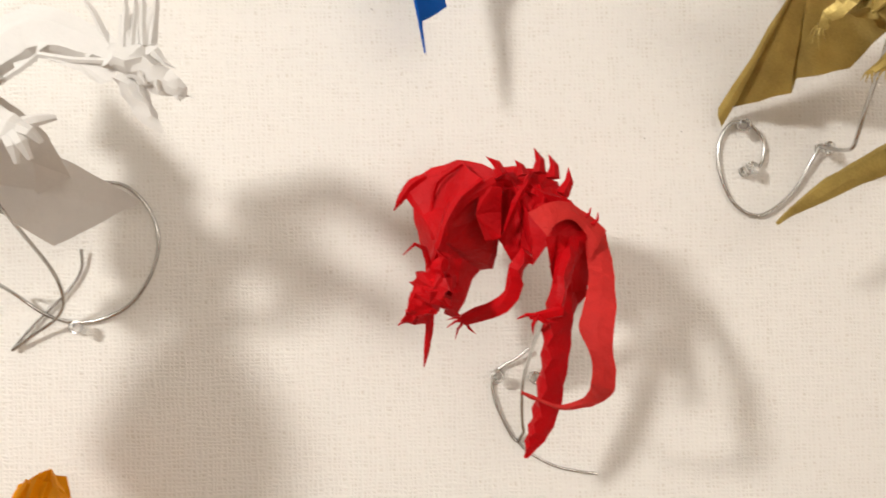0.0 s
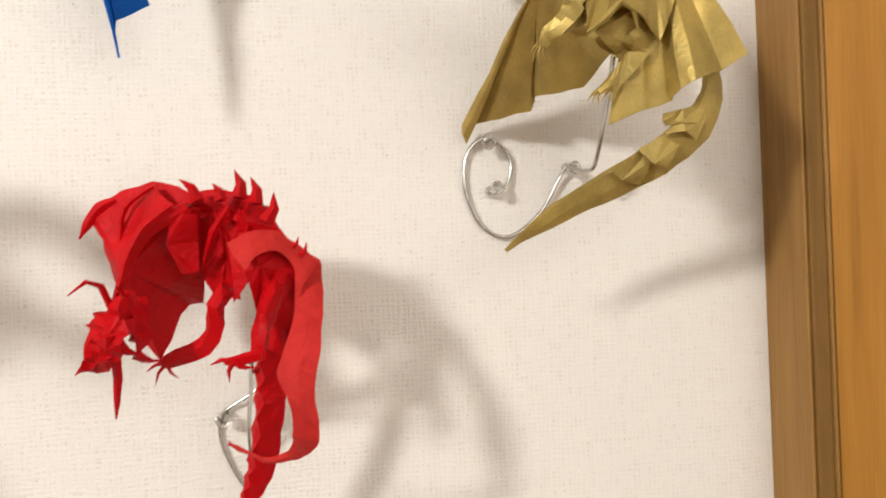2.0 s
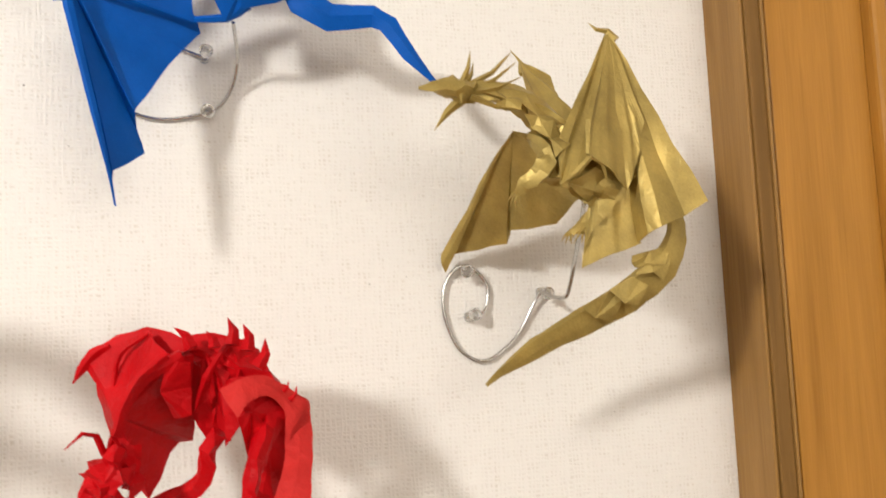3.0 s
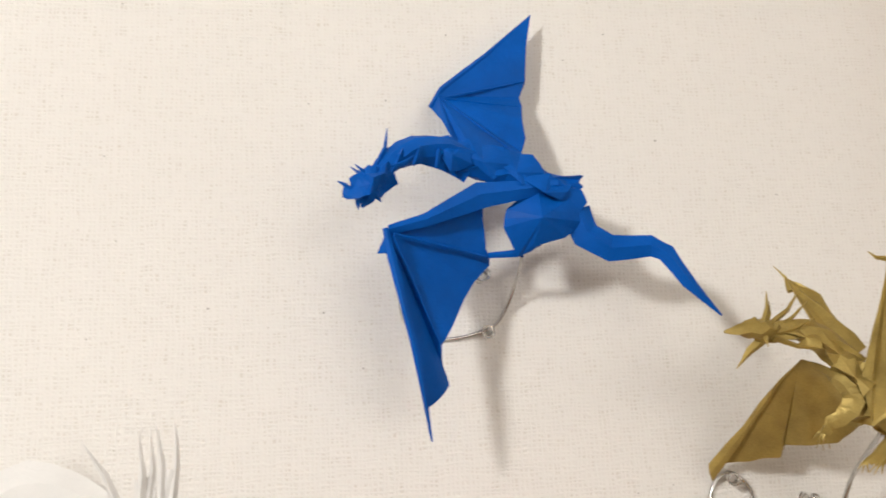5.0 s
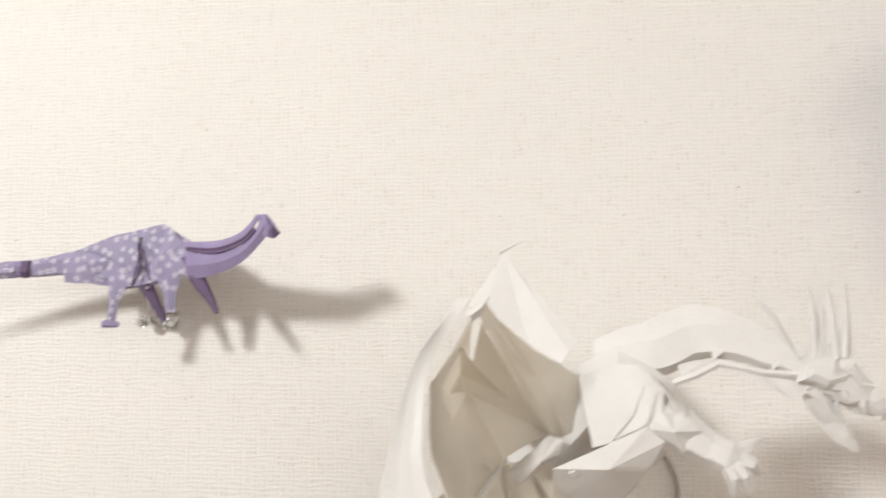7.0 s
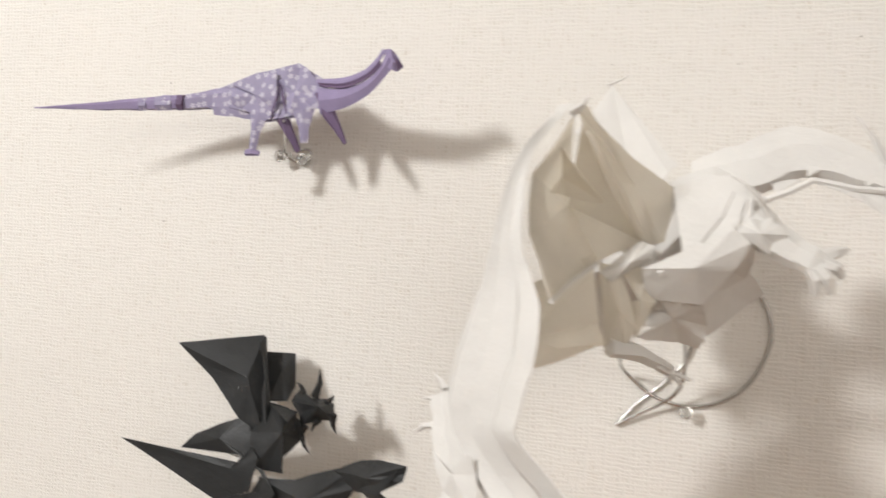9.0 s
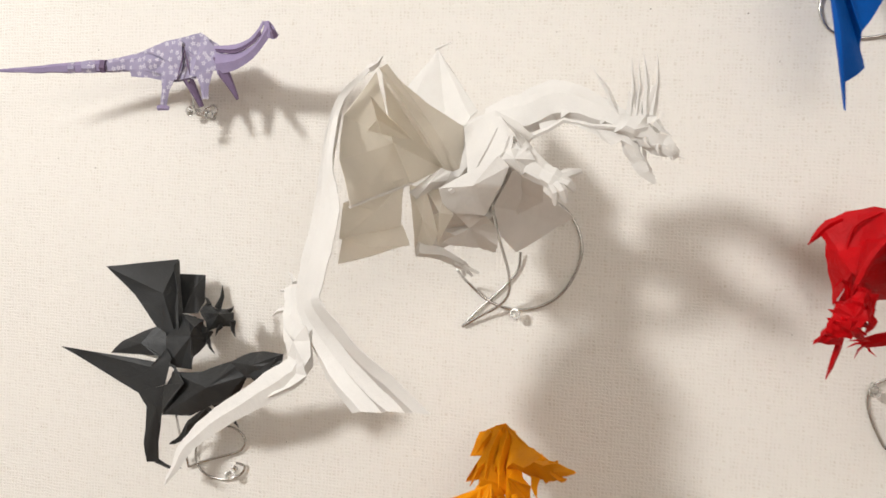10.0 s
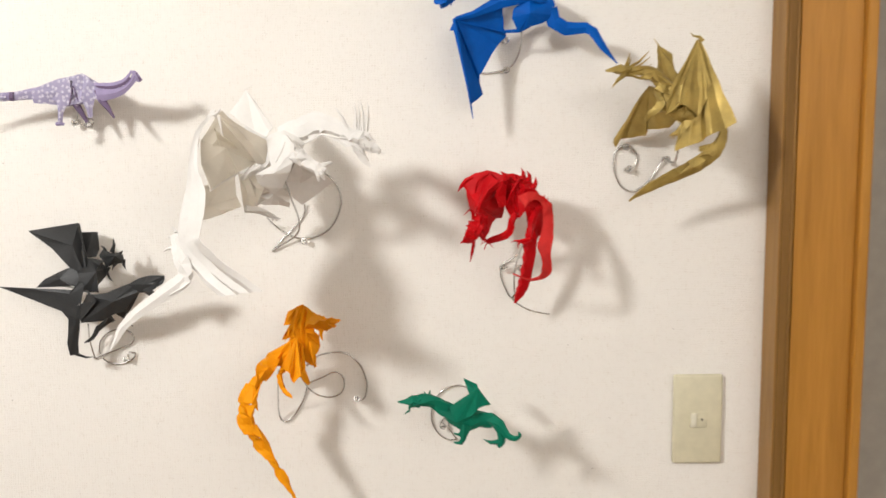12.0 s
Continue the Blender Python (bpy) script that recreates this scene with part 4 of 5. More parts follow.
part("arm", limb([(24.1, -19, 13.3), (33.2, -28, 4), (43.4, -32, -4), (53.5, -33, -9.8)], [8, 8.5, 7.4, 5.6], 6, 0.7, 0.0, 2, 0.12), WHITE, white, "", 0, 1, 0.3)
part("sleeve_fold", fan((35.2, -41, -0.3), [(26, -33, 0.2), (31.5, -35, 6.3), (41.1, -33, 6.8), (45.9, -37, -0.4), (39.4, -37, -8.8), (26, -33, 0.2)], 2), WHITE, white, "", 0.5, 2, 0.5)
hand = part("hand", limb([(48.9, -34, -7), (55.6, -35, -10.5), (61, -34, -12.7)], [5.2, 6, 4.4], 6, 0.55, 0, 2, 0.1), WHITE, white, "white paper hand with drooping fingers", 0, 1, 0.1)
for a, b, c in (((55.1, -35, -12.9), (57.6, -36, -18), (58, -33, -24.8)), ((58.2, -36, -12.9), (61.7, -37, -17), (64, -34, -23.4)), ((60.4, -36, -11), (64.7, -36, -12.6), (68, -33, -16.5)), ((58.9, -33, -9), (65.1, -30, -6.8), (70.7, -25, -4.7))):
    part("finger", limb([a, b, c], [3, 2.7, 1.3], 6, 0.9, 0, 2, 0.08), WHITE, hand, "", 0, 0, 0)
part("neck", limb([(9.2, 7, 26.2), (23.1, 4, 28.7), (36.6, 1, 30.8), (51.2, -2, 37.1), (67.6, -7, 34.6), (83.6, -11, 28.2), (93.6, -13, 23.4)], [7, 10.5, 12, 11.5, 9.5, 6.5, 5], 6, 0.45, 0.0, 3, 0.2), WHITE, white, "", 0, 1, 0.8)
for a, b in (((37, 1, 41.3), (44.4, -5, 19.7)), ((57.1, -2, 46.8), (56.4, -11, 26.8)), ((75.4, -9, 41), (79.4, -15, 22.9))):
    part("neck_fold", fan(a, [b, Vector(b) + Vector((9, 2, 6)), Vector(a) + Vector((8, 3, -2))], 1.0), WHITE, white, "", 0.5, 2, 0.5)
part("throat_fold", limb([(36.6, -5, 15), (49.7, -10, 20.4), (58.5, -13, 25.3), (74.9, -16, 22), (93.1, -17, 21)], [1.8, 1.7, 1.6, 1.5, 1.4], 4, 0.5), WHITE, white, "", 0, 1, 0.2)
part("throat_fold", fan((76.4, -15, 21.6), [(59.2, -13, 24.6), (75.1, -15, 18.1), (86.4, -15, 11.3), (92.3, -15, 13.3), (93.1, -16, 20.6)], 1), WHITE, white, "", 0.5, 2, 0.3)
head = part("head", limb([(90, -14, 22.6), (100.6, -17, 19.4), (109.7, -18, 14), (118.8, -18, 8.8), (124, -17, 4.8)], [5.5, 7, 6, 3.6, 0.8], 7, 0.7, 0.3, 2, 0.4), WHITE, white, "craggy white paper head with open jaw", 0, 1, 0.9, 18, 7)
part("jaw", limb([(94.9, -14, 15.6), (101.5, -14, 5), (107, -14, -3.4), (112.1, -13, -9.9)], [5, 4.4, 3.4, 0.8], 6, 0.6, 0.2, 2, 0.4), WHITE, head, "", 0, 1, 0.25)
for base, tip, r in (((110.6, -17, 24.8), (119.2, -17, 17.4), 2.4), ((115.7, -19, 10.4), (127.9, -15, 4.2), 1.2), ((105.2, -21, 15), (108.3, -23, 9.7), 1.8), ((112.7, -21, 11.3), (112.9, -22, 6.1), 1.6), ((118.7, -19, 8), (121.2, -17, 2.9), 1.5), ((103.2, -17, 10.3), (105.3, -17, 4.2), 1.5)):
    part("horn", spike(base, tip, r, 0.1), WHITE, head, "", 0, 1, 0.25)
for base, tip, r in (((89.7, -12, 28.2), (72.4, -11, 57.8), 2.6), ((96.3, -14, 28), (95.4, -15, 60.7), 2.6), ((99.6, -14, 28), (99.2, -11, 61.9), 2.4), ((105.2, -15, 28), (101.7, -14, 64.6), 2.6), ((108.8, -15, 28.1), (109.4, -13, 64.8), 2.4)):
    part("antler", spike(base, tip, r, 0.04), WHITE, white, "", 0, 1, 0.3)
part("crest", fan((102.6, -16, 21.7), [(93.5, -14, 24.9), (94.6, -15, 41.7), (101.5, -13, 42.7), (102.9, -13, 32.9), (106.1, -14, 45), (109.6, -15, 44.9), (110.6, -16, 25.8)], 1.5), WHITE, white, "", 0.5, 2, 0.4)
part("leg", limb([(-24.4, -21, -54.1), (-11.3, -12, -56.7), (2.3, -11, -63.2)], [5, 4.6, 3.2], 5, 0.7, 0.15, 2, 0.3), WHITE, white, "", 0, 1, 0.4)
foot = part("foot", limb([(-2.6, -12, -60.8), (4, -11, -64.4)], [3.4, 2.4], 5, 0.6), WHITE, white, "", 0, 1, 0.3)
for tip in ((11.7, -10, -67.2), (7.8, -10, -69.4), (3.3, -11, -69.7)):
    part("claw", limb([(1.6, -11, -63.2), tip], [1.6, 0.8], 5, 0.8), WHITE, foot, "", 0, 1, 0.25)
part("tail", limb([(-98, -34, -80), (-93, -42, -94), (-88, -50, -106.9), (-82.2, -55, -121.9), (-93, -57, -133.2), (-116, -60, -148.8), (-139.7, -63, -166.4), (-152.4, -64, -182.8), (-161.7, -63, -201.3)], [6.4, 7.6, 8, 9, 9, 7.4, 5.8, 4, 0.6], 4, 0.28, 0.0, 2, 0.12), WHITE, white, "long cream-white tapering tail", 0, 1, 0.9)
part("tail_fold", fan((-86, -58, -110), [(-98, -46, -104), (-90, -56, -118), (-79, -60, -127), (-73, -62, -117), (-78, -60, -100)], 2.0), WHITE, white, "", 0.5, 2, 0.7)
part("tail_fold", fan((-92, -54, -128), [(-79, -60, -117), (-75, -62, -128), (-99, -60, -143), (-106, -54, -138)], 2.0), WHITE, white, "", 0.5, 2, 0.7)
for base, tip, r in (((-97, -34, -84), (-109, -29, -84), 2.6), ((-98, -38, -94), (-112, -34, -100), 2.6), ((-97, -34, -78), (-104, -30, -72), 2.2)):
    part("tail_spike", spike(base, tip, r, 0.1), WHITE, white, "", 0, 1, 0.3)
white_wire = figure("wire_stand", (-0.2057, 0.0000, 1.4899), "steel wire ring stand carrying the white dragon", "wire stand", "wire stands")
wire(white_wire, [(-4.9, -112, 53.4), (-5.7, -70, 29.5), (-3.7, -34, 5.4), (-5.2, -18, -11.9), (-13.4, -10, -22.7), (-27.3, -6, -31.3), (-43, -3, -41.5)], 1.15)
wire(white_wire, [(-43, -3, -41.5), (-30.3, -2.5, -26.8), (-9.9, -2.5, -6.9), (-0.8, -2.5, 6.4), (0.5, -5, 19.2)], 1.0)
wire(white_wire, [(8.3, -5, 60.3), (26.6, -4, 57.8), (40.9, -3, 43.6), (46.9, -3, 23.2), (40.8, -3, 0.8), (26.5, -2.5, -16.9), (3.9, -2.5, -25.4), (-19.7, -3, -21.6), (-38.7, -10, -6.3), (-41, -40, 4.9)], 1.15, "wire_loop")
push_pin((-0.2083, 0.0000, 1.4600), (-10, 8))

# ---- black dragon ----
black = figure("origami_dragon", (-0.4681, -0.0450, 1.4131), "charcoal black paper origami dragon with pointed wings", "origami dragon", "paper figures on the wall")
part("wing", fan((-13.8, -7, 50), [(-67.7, -5, 68.3), (-12.3, 11, 76.6), (-5, 5, 52), (-0.5, -1, 26.9), (-0.5, -7, 13.9), (-9.9, -7, 14.2), (-19, -7, 23.3), (-40.3, -5, 47.2), (-67.7, -5, 68.3)], 0.8), BLACK, black, "", 0.5, 3, 0.5, 18, 20)
part("wing_fold", fan((-2.1, -5, 52.9), [(-10.5, 1, 72), (-10.1, 9, 75.9), (0.8, -1, 36.2), (2.5, -9, 15.7), (-3.2, -7, 40.6)], 0.5), BLACK, black, "", 0.5, 3, 0.3, 18, 20)
part("back_fold", fan((-1.8, 17, 51.4), [(-17.5, 23, 64), (4.7, 25, 63.9), (8.2, 19, 42.6), (5.7, 13, 33.6), (-6.2, 9, 32.9), (-17.5, 23, 64)], 0.6), BLACK, black, "", 0.5, 3, 0.4, 18, 20)
part("wing", fan((-29.6, -11, 9.4), [(-63.4, -1, -2.3), (-51.7, -3, 8.6), (-35.3, -5, 16.4), (-19, -7, 22.9), (-8.9, -9, 18.7), (-4.5, -13, -0.8), (-15.1, -12, 1.1), (-63.4, -1, -2.3)], 0.7), BLACK, black, "", 0.5, 3, 0.4, 18, 20)
part("wing", fan((-18, -15.2, -8), [(-109, -3, -0.3), (-61.3, -9, -1.8), (-10.5, -15, -3.3), (-3.2, -16, 8), (2.5, -18, 1.7), (-2.5, -18.4, -20), (-29.4, -13.4, -29.3), (-69.1, -8, -14.7), (-109, -3, -0.3)], 0.5), BLACK, black, "", 0.5, 3, 0.3, 18, 20)
part("leg", fan((-10, -17, -38.9), [(-29.5, -13, -28.5), (-0.7, -19, -19.8), (6.7, -21, -8), (-5.2, -17, -41.1), (-13.2, -7, -68.6), (-16.4, -1, -87.5), (-27, -1, -88.2), (-27.8, -5, -71.1), (-21.1, -13, -39.9), (-29.5, -13, -28.5)], 0.6), BLACK, black, "", 0.5, 3, 0.5, 18, 20)
part("body_fold", fan((44, -37, -14.9), [(6.6, -23, -8.5), (32.2, -27, -5.3), (61, -33, 5.6), (81.3, -39, 13.4), (78.2, -39, -2), (58.5, -33, -21.6), (24.2, -23, -40.4), (-4.9, -17, -44.3), (6.6, -23, -8.5)], 1.2), BLACK, black, "", 0.5, 3, 0.9, 18, 20)
part("body_fold", fan((23.2, -33, -14.2), [(2.2, -21, -2.1), (9, -23, -3.4), (6.9, -23, -25.3), (-3.8, -19, -42.1), (-1.2, -21, -19.4)], 1), BLACK, black, "", 0.5, 3, 0.4, 18, 20)
part("belly_fold", fan((51.1, -17, -30), [(36.8, -15, -33), (52.2, -23, -23), (74.9, -31, -2.4), (57.1, -17, -27.6), (46.7, -11, -39.9), (36.8, -15, -33)], 1.5), BLACK, black, "", 0.5, 3, 0.6, 18, 20)
part("tail", fan((85.2, -49, 7.3), [(61.2, -35, 5.2), (80.5, -41, 15.2), (92.2, -45, 17.8), (111.6, -53, 18.2), (109.4, -53, 9.3), (92.8, -47, -1.1), (78.5, -41, -3.9), (61.2, -35, 5.2)], 1.2), BLACK, black, "", 0.5, 3, 0.8, 18, 20)
part("tail_fold", fan((94.8, -51, -1.5), [(81.2, -45, -0.6), (107.1, -54, 15), (94.5, -49, 1), (101.1, -47, -3.8), (93.6, -45, -9.2), (81.2, -45, -0.6)], 1), BLACK, black, "", 0.5, 3, 0.4, 18, 20)
part("neck", fan((17.8, -17, 19.2), [(-2.2, 1, 34.1), (13.2, -1, 32.4), (25, -1, 21.9), (23.2, -3, 12.1), (15.2, -7, 1.2), (17.6, -13, -7.4), (-2.4, -15, -6), (-7.4, -11, 15.8), (-2.2, 1, 34.1)], 2.2), BLACK, black, "", 0.5, 3, 0.9, 18, 20)
part("neck_fold", fan((22.8, -21, 27.4), [(3.5, -5, 33.5), (22.1, -5, 31.2), (22.3, -7, 19.1), (8.9, -11, 8.5)], 2), BLACK, black, "", 0.5, 3, 0.5, 18, 20)
head = part("head", fan((41.2, -17, 38.3), [(14.5, 1, 36.4), (19.3, 3, 44.2), (28.4, -1, 40.4), (38.4, -1, 40.5), (43.9, 1, 37.5), (46.6, -1, 27.3), (37, -5, 26.9), (24.3, -3, 22.1), (14.5, 1, 36.4)], 2.2), BLACK, black, "spiky black paper head", 0.5, 3, 0.8, 18, 10)
part("horn", spike((32.2, -3, 40.9), (32.2, 3, 58.6), 3.4, 0.1), BLACK, head, "", 0, 1, 0.25)
part("horn", spike((23.6, -1, 42.4), (16.2, 3, 48.9), 2.4, 0.1), BLACK, head, "", 0, 1, 0.25)
part("horn", spike((41.4, -3, 39.3), (43.9, 1, 43.3), 2.2, 0.1), BLACK, head, "", 0, 1, 0.25)
part("horn", spike((46.6, -5, 31.9), (48.6, -3, 18.8), 3.2, 0.1), BLACK, head, "", 0, 1, 0.25)
part("horn", spike((28.2, -5, 22.7), (26.2, -5, 11.1), 2.6, 0.1), BLACK, head, "", 0, 1, 0.25)
part("horn", spike((25.9, -5, 15.9), (32.1, -5, 5.1), 2.4, 0.1), BLACK, head, "", 0, 1, 0.25)
part("horn", spike((38.1, -7, 28), (32.1, -5, 19), 2.4, 0.1), BLACK, head, "", 0, 1, 0.25)
part("white_core", limb([(-39.2, -1, 0.1), (-26.1, -4, -0.5), (-10.8, -6, -3.2)], [0.9, 1.4, 1.1], 4, 0.6), WHITE, black, "white edge of the paper", 0, 0, 0)
part("foot", spike((-20.5, 2, -86.8), (3, 3, -90.9), 2.6, 0.1), BLACK, black, "", 0, 1, 0.2)
part("leg", limb([(26, 1, -41.5), (7.3, 5, -55.4), (-1.7, 7, -68), (-12, 8, -74)], [5, 4, 3, 0.8], 5, 0.6, 0.15, 2, 0.35), BLACK, black, "", 0, 1, 0.5)
part("leg", spike((41.1, -1, -35.1), (51.4, 3, -53.5), 5, 0.05), BLACK, black, "", 0, 1, 0.4)
black_wire = figure("wire_stand", (-0.4545, 0.0000, 1.3234), "small curled steel wire stand carrying the black dragon", "wire stand", "wire stands")
wire(black_wire, [(-17.8, -42, 40.1), (-26.2, -20, 16), (-28.5, -6, -4.2), (-27.8, -3, -12.9)], 1.0)
wire(black_wire, [(-27.8, -3, -12.9), (-13.5, -3, -6.5), (6.8, -3, 0.7), (20.7, -3, 7), (23.2, -3, 17.5), (10.6, -3, 25.4), (-7.3, -3, 22.4), (-19.6, -3, 10.2), (-20.8, -3, -6.4), (-11.9, -3, -17.1), (5.3, -3, -20), (20.3, -3, -14.4), (24.5, -3, -6.4), (16.8, -4, -4.3)], 1.0, "wire_loop")
push_pin((-0.4411, 0.0000, 1.3129), (8, 10))

# ---- lilac long-necked figure ----
lilac = figure("origami_dinosaur", (-0.4622, -0.0430, 1.6458), "lilac flower-printed paper origami long-necked dinosaur", "origami dinosaur", "paper figures on the wall")
part("body", limb([(24.5, -9, -1), (11.5, -4, 4.7), (-3.3, -2, 3.3), (-22.2, 0, -0.8), (-40.8, 0, -1.2), (-59.3, -4, -3.9)], [7, 13, 15.5, 13.5, 10.5, 7], 7, 0.30, 0.0, 3, 0.12), LILAC, lilac, "", 0, 1, 0.5)
part("tail", limb([(-54.1, -1, 1.7), (-70.2, -3, -1), (-85.8, -6, -2.9)], [7.5, 6.2, 5], 5, 0.4, 0.0, 2, 0.12), LILAC, lilac, "", 0, 1, 0.3)
part("tail_tip", limb([(-82.8, -6, -2.5), (-94.6, -8, -3.4), (-112.1, -12, -5.2), (-137.5, -19, -8), (-157.5, -26, -10), (-177.4, -33, -12)], [5.4, 5.2, 4.4, 3.0, 1.6, 0.3], 5, 0.4, 0.0, 2, 0.12), LILAC_PLAIN, lilac, "plain purple tail end", 0, 1, 0.4)
part("tail_band", limb([(-85, -6.5, -2.6), (-80.4, -6.5, -2.6)], [5.8, 5.8], 5, 0.5, 0, 1, 0.12), LILAC_DARK_AND_SHADE, lilac, "dark lilac paper fold")
part("tail_band", limb([(-100, -9.4, -3.9), (-89, -7.4, -3.1)], [5.3, 5.5], 5, 0.46, 0, 1, 0.12), LILAC, lilac, "pale flowered paper fold")
part("tail_band", limb([(-111, -11.8, -5), (-106, -10.8, -4.5)], [4.9, 5.1], 5, 0.46, 0, 1, 0.12), LILAC, lilac, "pale flowered paper fold")
part("neck", strip([(19.1, -11, 6.2), (40.8, -19, 4.3), (60.3, -31, 7.1), (70.4, -37, 14.3), (73.6, -39, 20.9)], [(20.8, -9, -10.3), (40.4, -17, -7.7), (60.3, -30, -2.4), (73.4, -37, 7.1), (80, -39, 14.5)], 2.5, 3), LILAC_PLAIN, lilac, "plain lilac paper neck", 0.5, 1, 0.3)
part("neck_back", strip([(15.1, -7, 12.3), (38.3, -15, 11.5), (56.6, -27, 13.7), (66.9, -34, 19.1), (71.6, -37, 23.8)], [(19, -11, 7.9), (40.1, -18, 7), (59.7, -30, 9.7), (68.9, -36, 16.2), (73.2, -39, 20.9)], 0.5, 3), LILAC_PLAIN, lilac, "", 0.5, 1, 0.3)
# shade inside the open neck fold, painted as a dark strip
part("neck_slot", strip([(20.1, -13, 9.1), (41.1, -20, 7.4), (60.6, -32, 10.8), (69.9, -38, 16.8)], [(21.5, -13.5, 6.5), (41.6, -20.5, 3.9), (61.5, -32.5, 7.5), (71.2, -38.5, 13.9)], -1.0, 3), LILAC_DARK_AND_SHADE, lilac, "open fold along the neck, its shade painted dark", 0.5, 0, 0)
head = part("head", fan((79.3, -42, 14.5), [(71.3, -38, 22.7), (77, -39, 23.2), (82.5, -40, 17.3), (85.2, -39, 12.9), (81.1, -39, 9.7), (76.4, -40, 11.1), (71.3, -38, 22.7)], 1.5), LILAC_PLAIN, lilac, "", 0.6, 1, 0.3)
part("brow", strip([(78.1, -43, 22.1), (82.9, -43.5, 15.6), (85.8, -41, 12.3)], [(79.9, -43, 19.7), (82.2, -43.5, 13.3), (83, -42, 9)], 0.4), LILAC_DARK_AND_SHADE, head, "dark folded edge", 0.4, 0, 0)
part("side_panel", fan((3.1, -10, 3.5), [(-9.2, -8, 13.9), (-2, -7, 21), (8.5, -7, 20.4), (17.2, -8, 11.2), (19.6, -9, -6.1), (13.7, -10, -8), (2.4, -10, -11.4), (-2.6, -10, -7.2), (-9.1, -8, 10.4)], 1.6), LILAC, lilac, "", 0.5, 2, 0.3)
part("side_panel", fan((-14.8, -4.5, 4.4), [(-83.2, -3, 1.7), (-64, -3, 4.8), (-47.2, -3, 10.9), (-28.7, -3, 17.8), (-9.3, -3, 21.6), (1.7, -3, 24.1), (12.7, -4, 17.3), (16.7, -5, 6.8), (17.9, -6, -5.4), (0, -6, -10.6), (-16.3, -6, -13.7), (-31.9, -5, -8.8), (-45.6, -4, -5.6), (-64.9, -3, -5.8), (-82.8, -3, -5.9)], 0.6), LILAC, lilac, "", 0.5, 2, 0.3)
part("side_panel", fan((-25.6, -8, 1.9), [(-45.7, -5, 9.6), (-27.3, -5, 16.9), (-12.5, -7, 17.6), (-10.3, -8, -2.5), (-15.5, -8, -13.7), (-30.5, -7, -9.2), (-45, -5, -3.6), (-45.6, -5, 6.1)], 1.6), LILAC, lilac, "", 0.5, 2, 0.3)
part("leg", strip([(1.4, -10, -8.9), (6.1, -9, -18.9), (7.5, -8, -29)], [(16.8, -9, -6.9), (13.7, -9, -18.9), (13.2, -8, -28.9)], 1.5), LILAC, lilac, "", 0.5, 2, 0.3)
part("leg", strip([(-30.6, -7, -7.5), (-28.5, -7, -19.6), (-29.9, -6, -34.3)], [(-16.1, -8, -11.1), (-22, -7, -22.2), (-24.5, -6, -34.2)], 1.5), LILAC, lilac, "", 0.5, 2, 0.3)
part("foot", limb([(-32.2, -6, -35.6), (-27.5, -6.5, -35.2), (-22.4, -6, -36.3)], [2.4, 2.8, 1.6], 5, 0.6), LILAC_PLAIN, lilac, "", 0, 1, 0.2)
part("leg", limb([(-9, -3, -11.8), (-2.7, -2, -22.8), (2.6, 0, -33.7)], [4.4, 3.2, 2], 5, 0.5), LILAC_DARK_AND_SHADE, lilac, "dark inner leg", 0, 1, 0.2)
part("leg", limb([(18.9, -7, 3.7), (25.9, -9, -9.4), (34.6, -11, -20.8), (40.8, -13, -29.5)], [5, 4.6, 2.6, 1.2], 5, 0.5), LILAC_DARK_AND_SHADE, lilac, "dark inner leg", 0, 1, 0.2)
# thin dark ribs that paint the shade of two open creases
part("crease", limb([(-8.2, -10, 8.3), (-10.9, -10, -3.3), (-13.7, -10, -14.9)], [0.4, 0.9, 0.5], 4, 0.5), LILAC_DARK_AND_SHADE, lilac, "open crease, its shade painted dark")
part("crease", limb([(-7.8, -10, 9.1), (-4.9, -10.3, -0.8), (-2.1, -10.5, -10.7)], [0.4, 0.9, 0.5], 4, 0.5), LILAC_DARK_AND_SHADE, lilac, "open crease, its shade painted dark")
lilac_wire = figure("wire_stand", (-0.4771, 0.0000, 1.6119), "small curled steel wire stand carrying the lilac dinosaur", "wire stand", "wire stands")
wire(lilac_wire, [(9.5, -50, 19.6), (-1, -25, 10.3), (-9.5, -8, 4), (-5.1, -3, -0.4), (3.6, -3, -2.3), (8.9, -3, 2.6), (5.2, -3, 7.4), (-1.9, -4, 4.7)], 0.9)
push_pin((-0.4868, 0.0000, 1.6146), (8, -8))
push_pin((-0.4735, 0.0000, 1.6100), (-6, 8))

# ---- orange figure ----
orange = figure("origami_dragon", (-0.2087, -0.0635, 1.3371), "orange paper origami dragon with a shaggy mane and long twisted tail", "origami dragon", "paper figures on the wall")
part("body", limb([(4.2, 14.2, 45.7), (1.7, 6.4, 29), (-0.1, -2.9, 3.8)], [7, 13, 13], 7, 0.6, 0.3, 1, 0.3), ORANGE, orange, "", 0, 1, 1.0)
mane = part("mane", fan((5.7, 8.3, 51), [(-13.5, 10.4, 41.7), (-18.8, 6.6, 25.5), (-8.1, -1.4, 24.7), (-19.5, -0.2, 8.2), (-6.2, -9.2, 8.4), (0.5, 0.5, -0.1), (11.8, -11.9, 7.6), (23.8, -22.5, 20.7), (19.9, -15.9, 29.9), (31.2, -33.5, 39.4), (18.8, -13.7, 46.1)], 4, 0.1), ORANGE, orange, "shaggy pointed paper mane", 0.6, 3, 1.4, 15, 10)
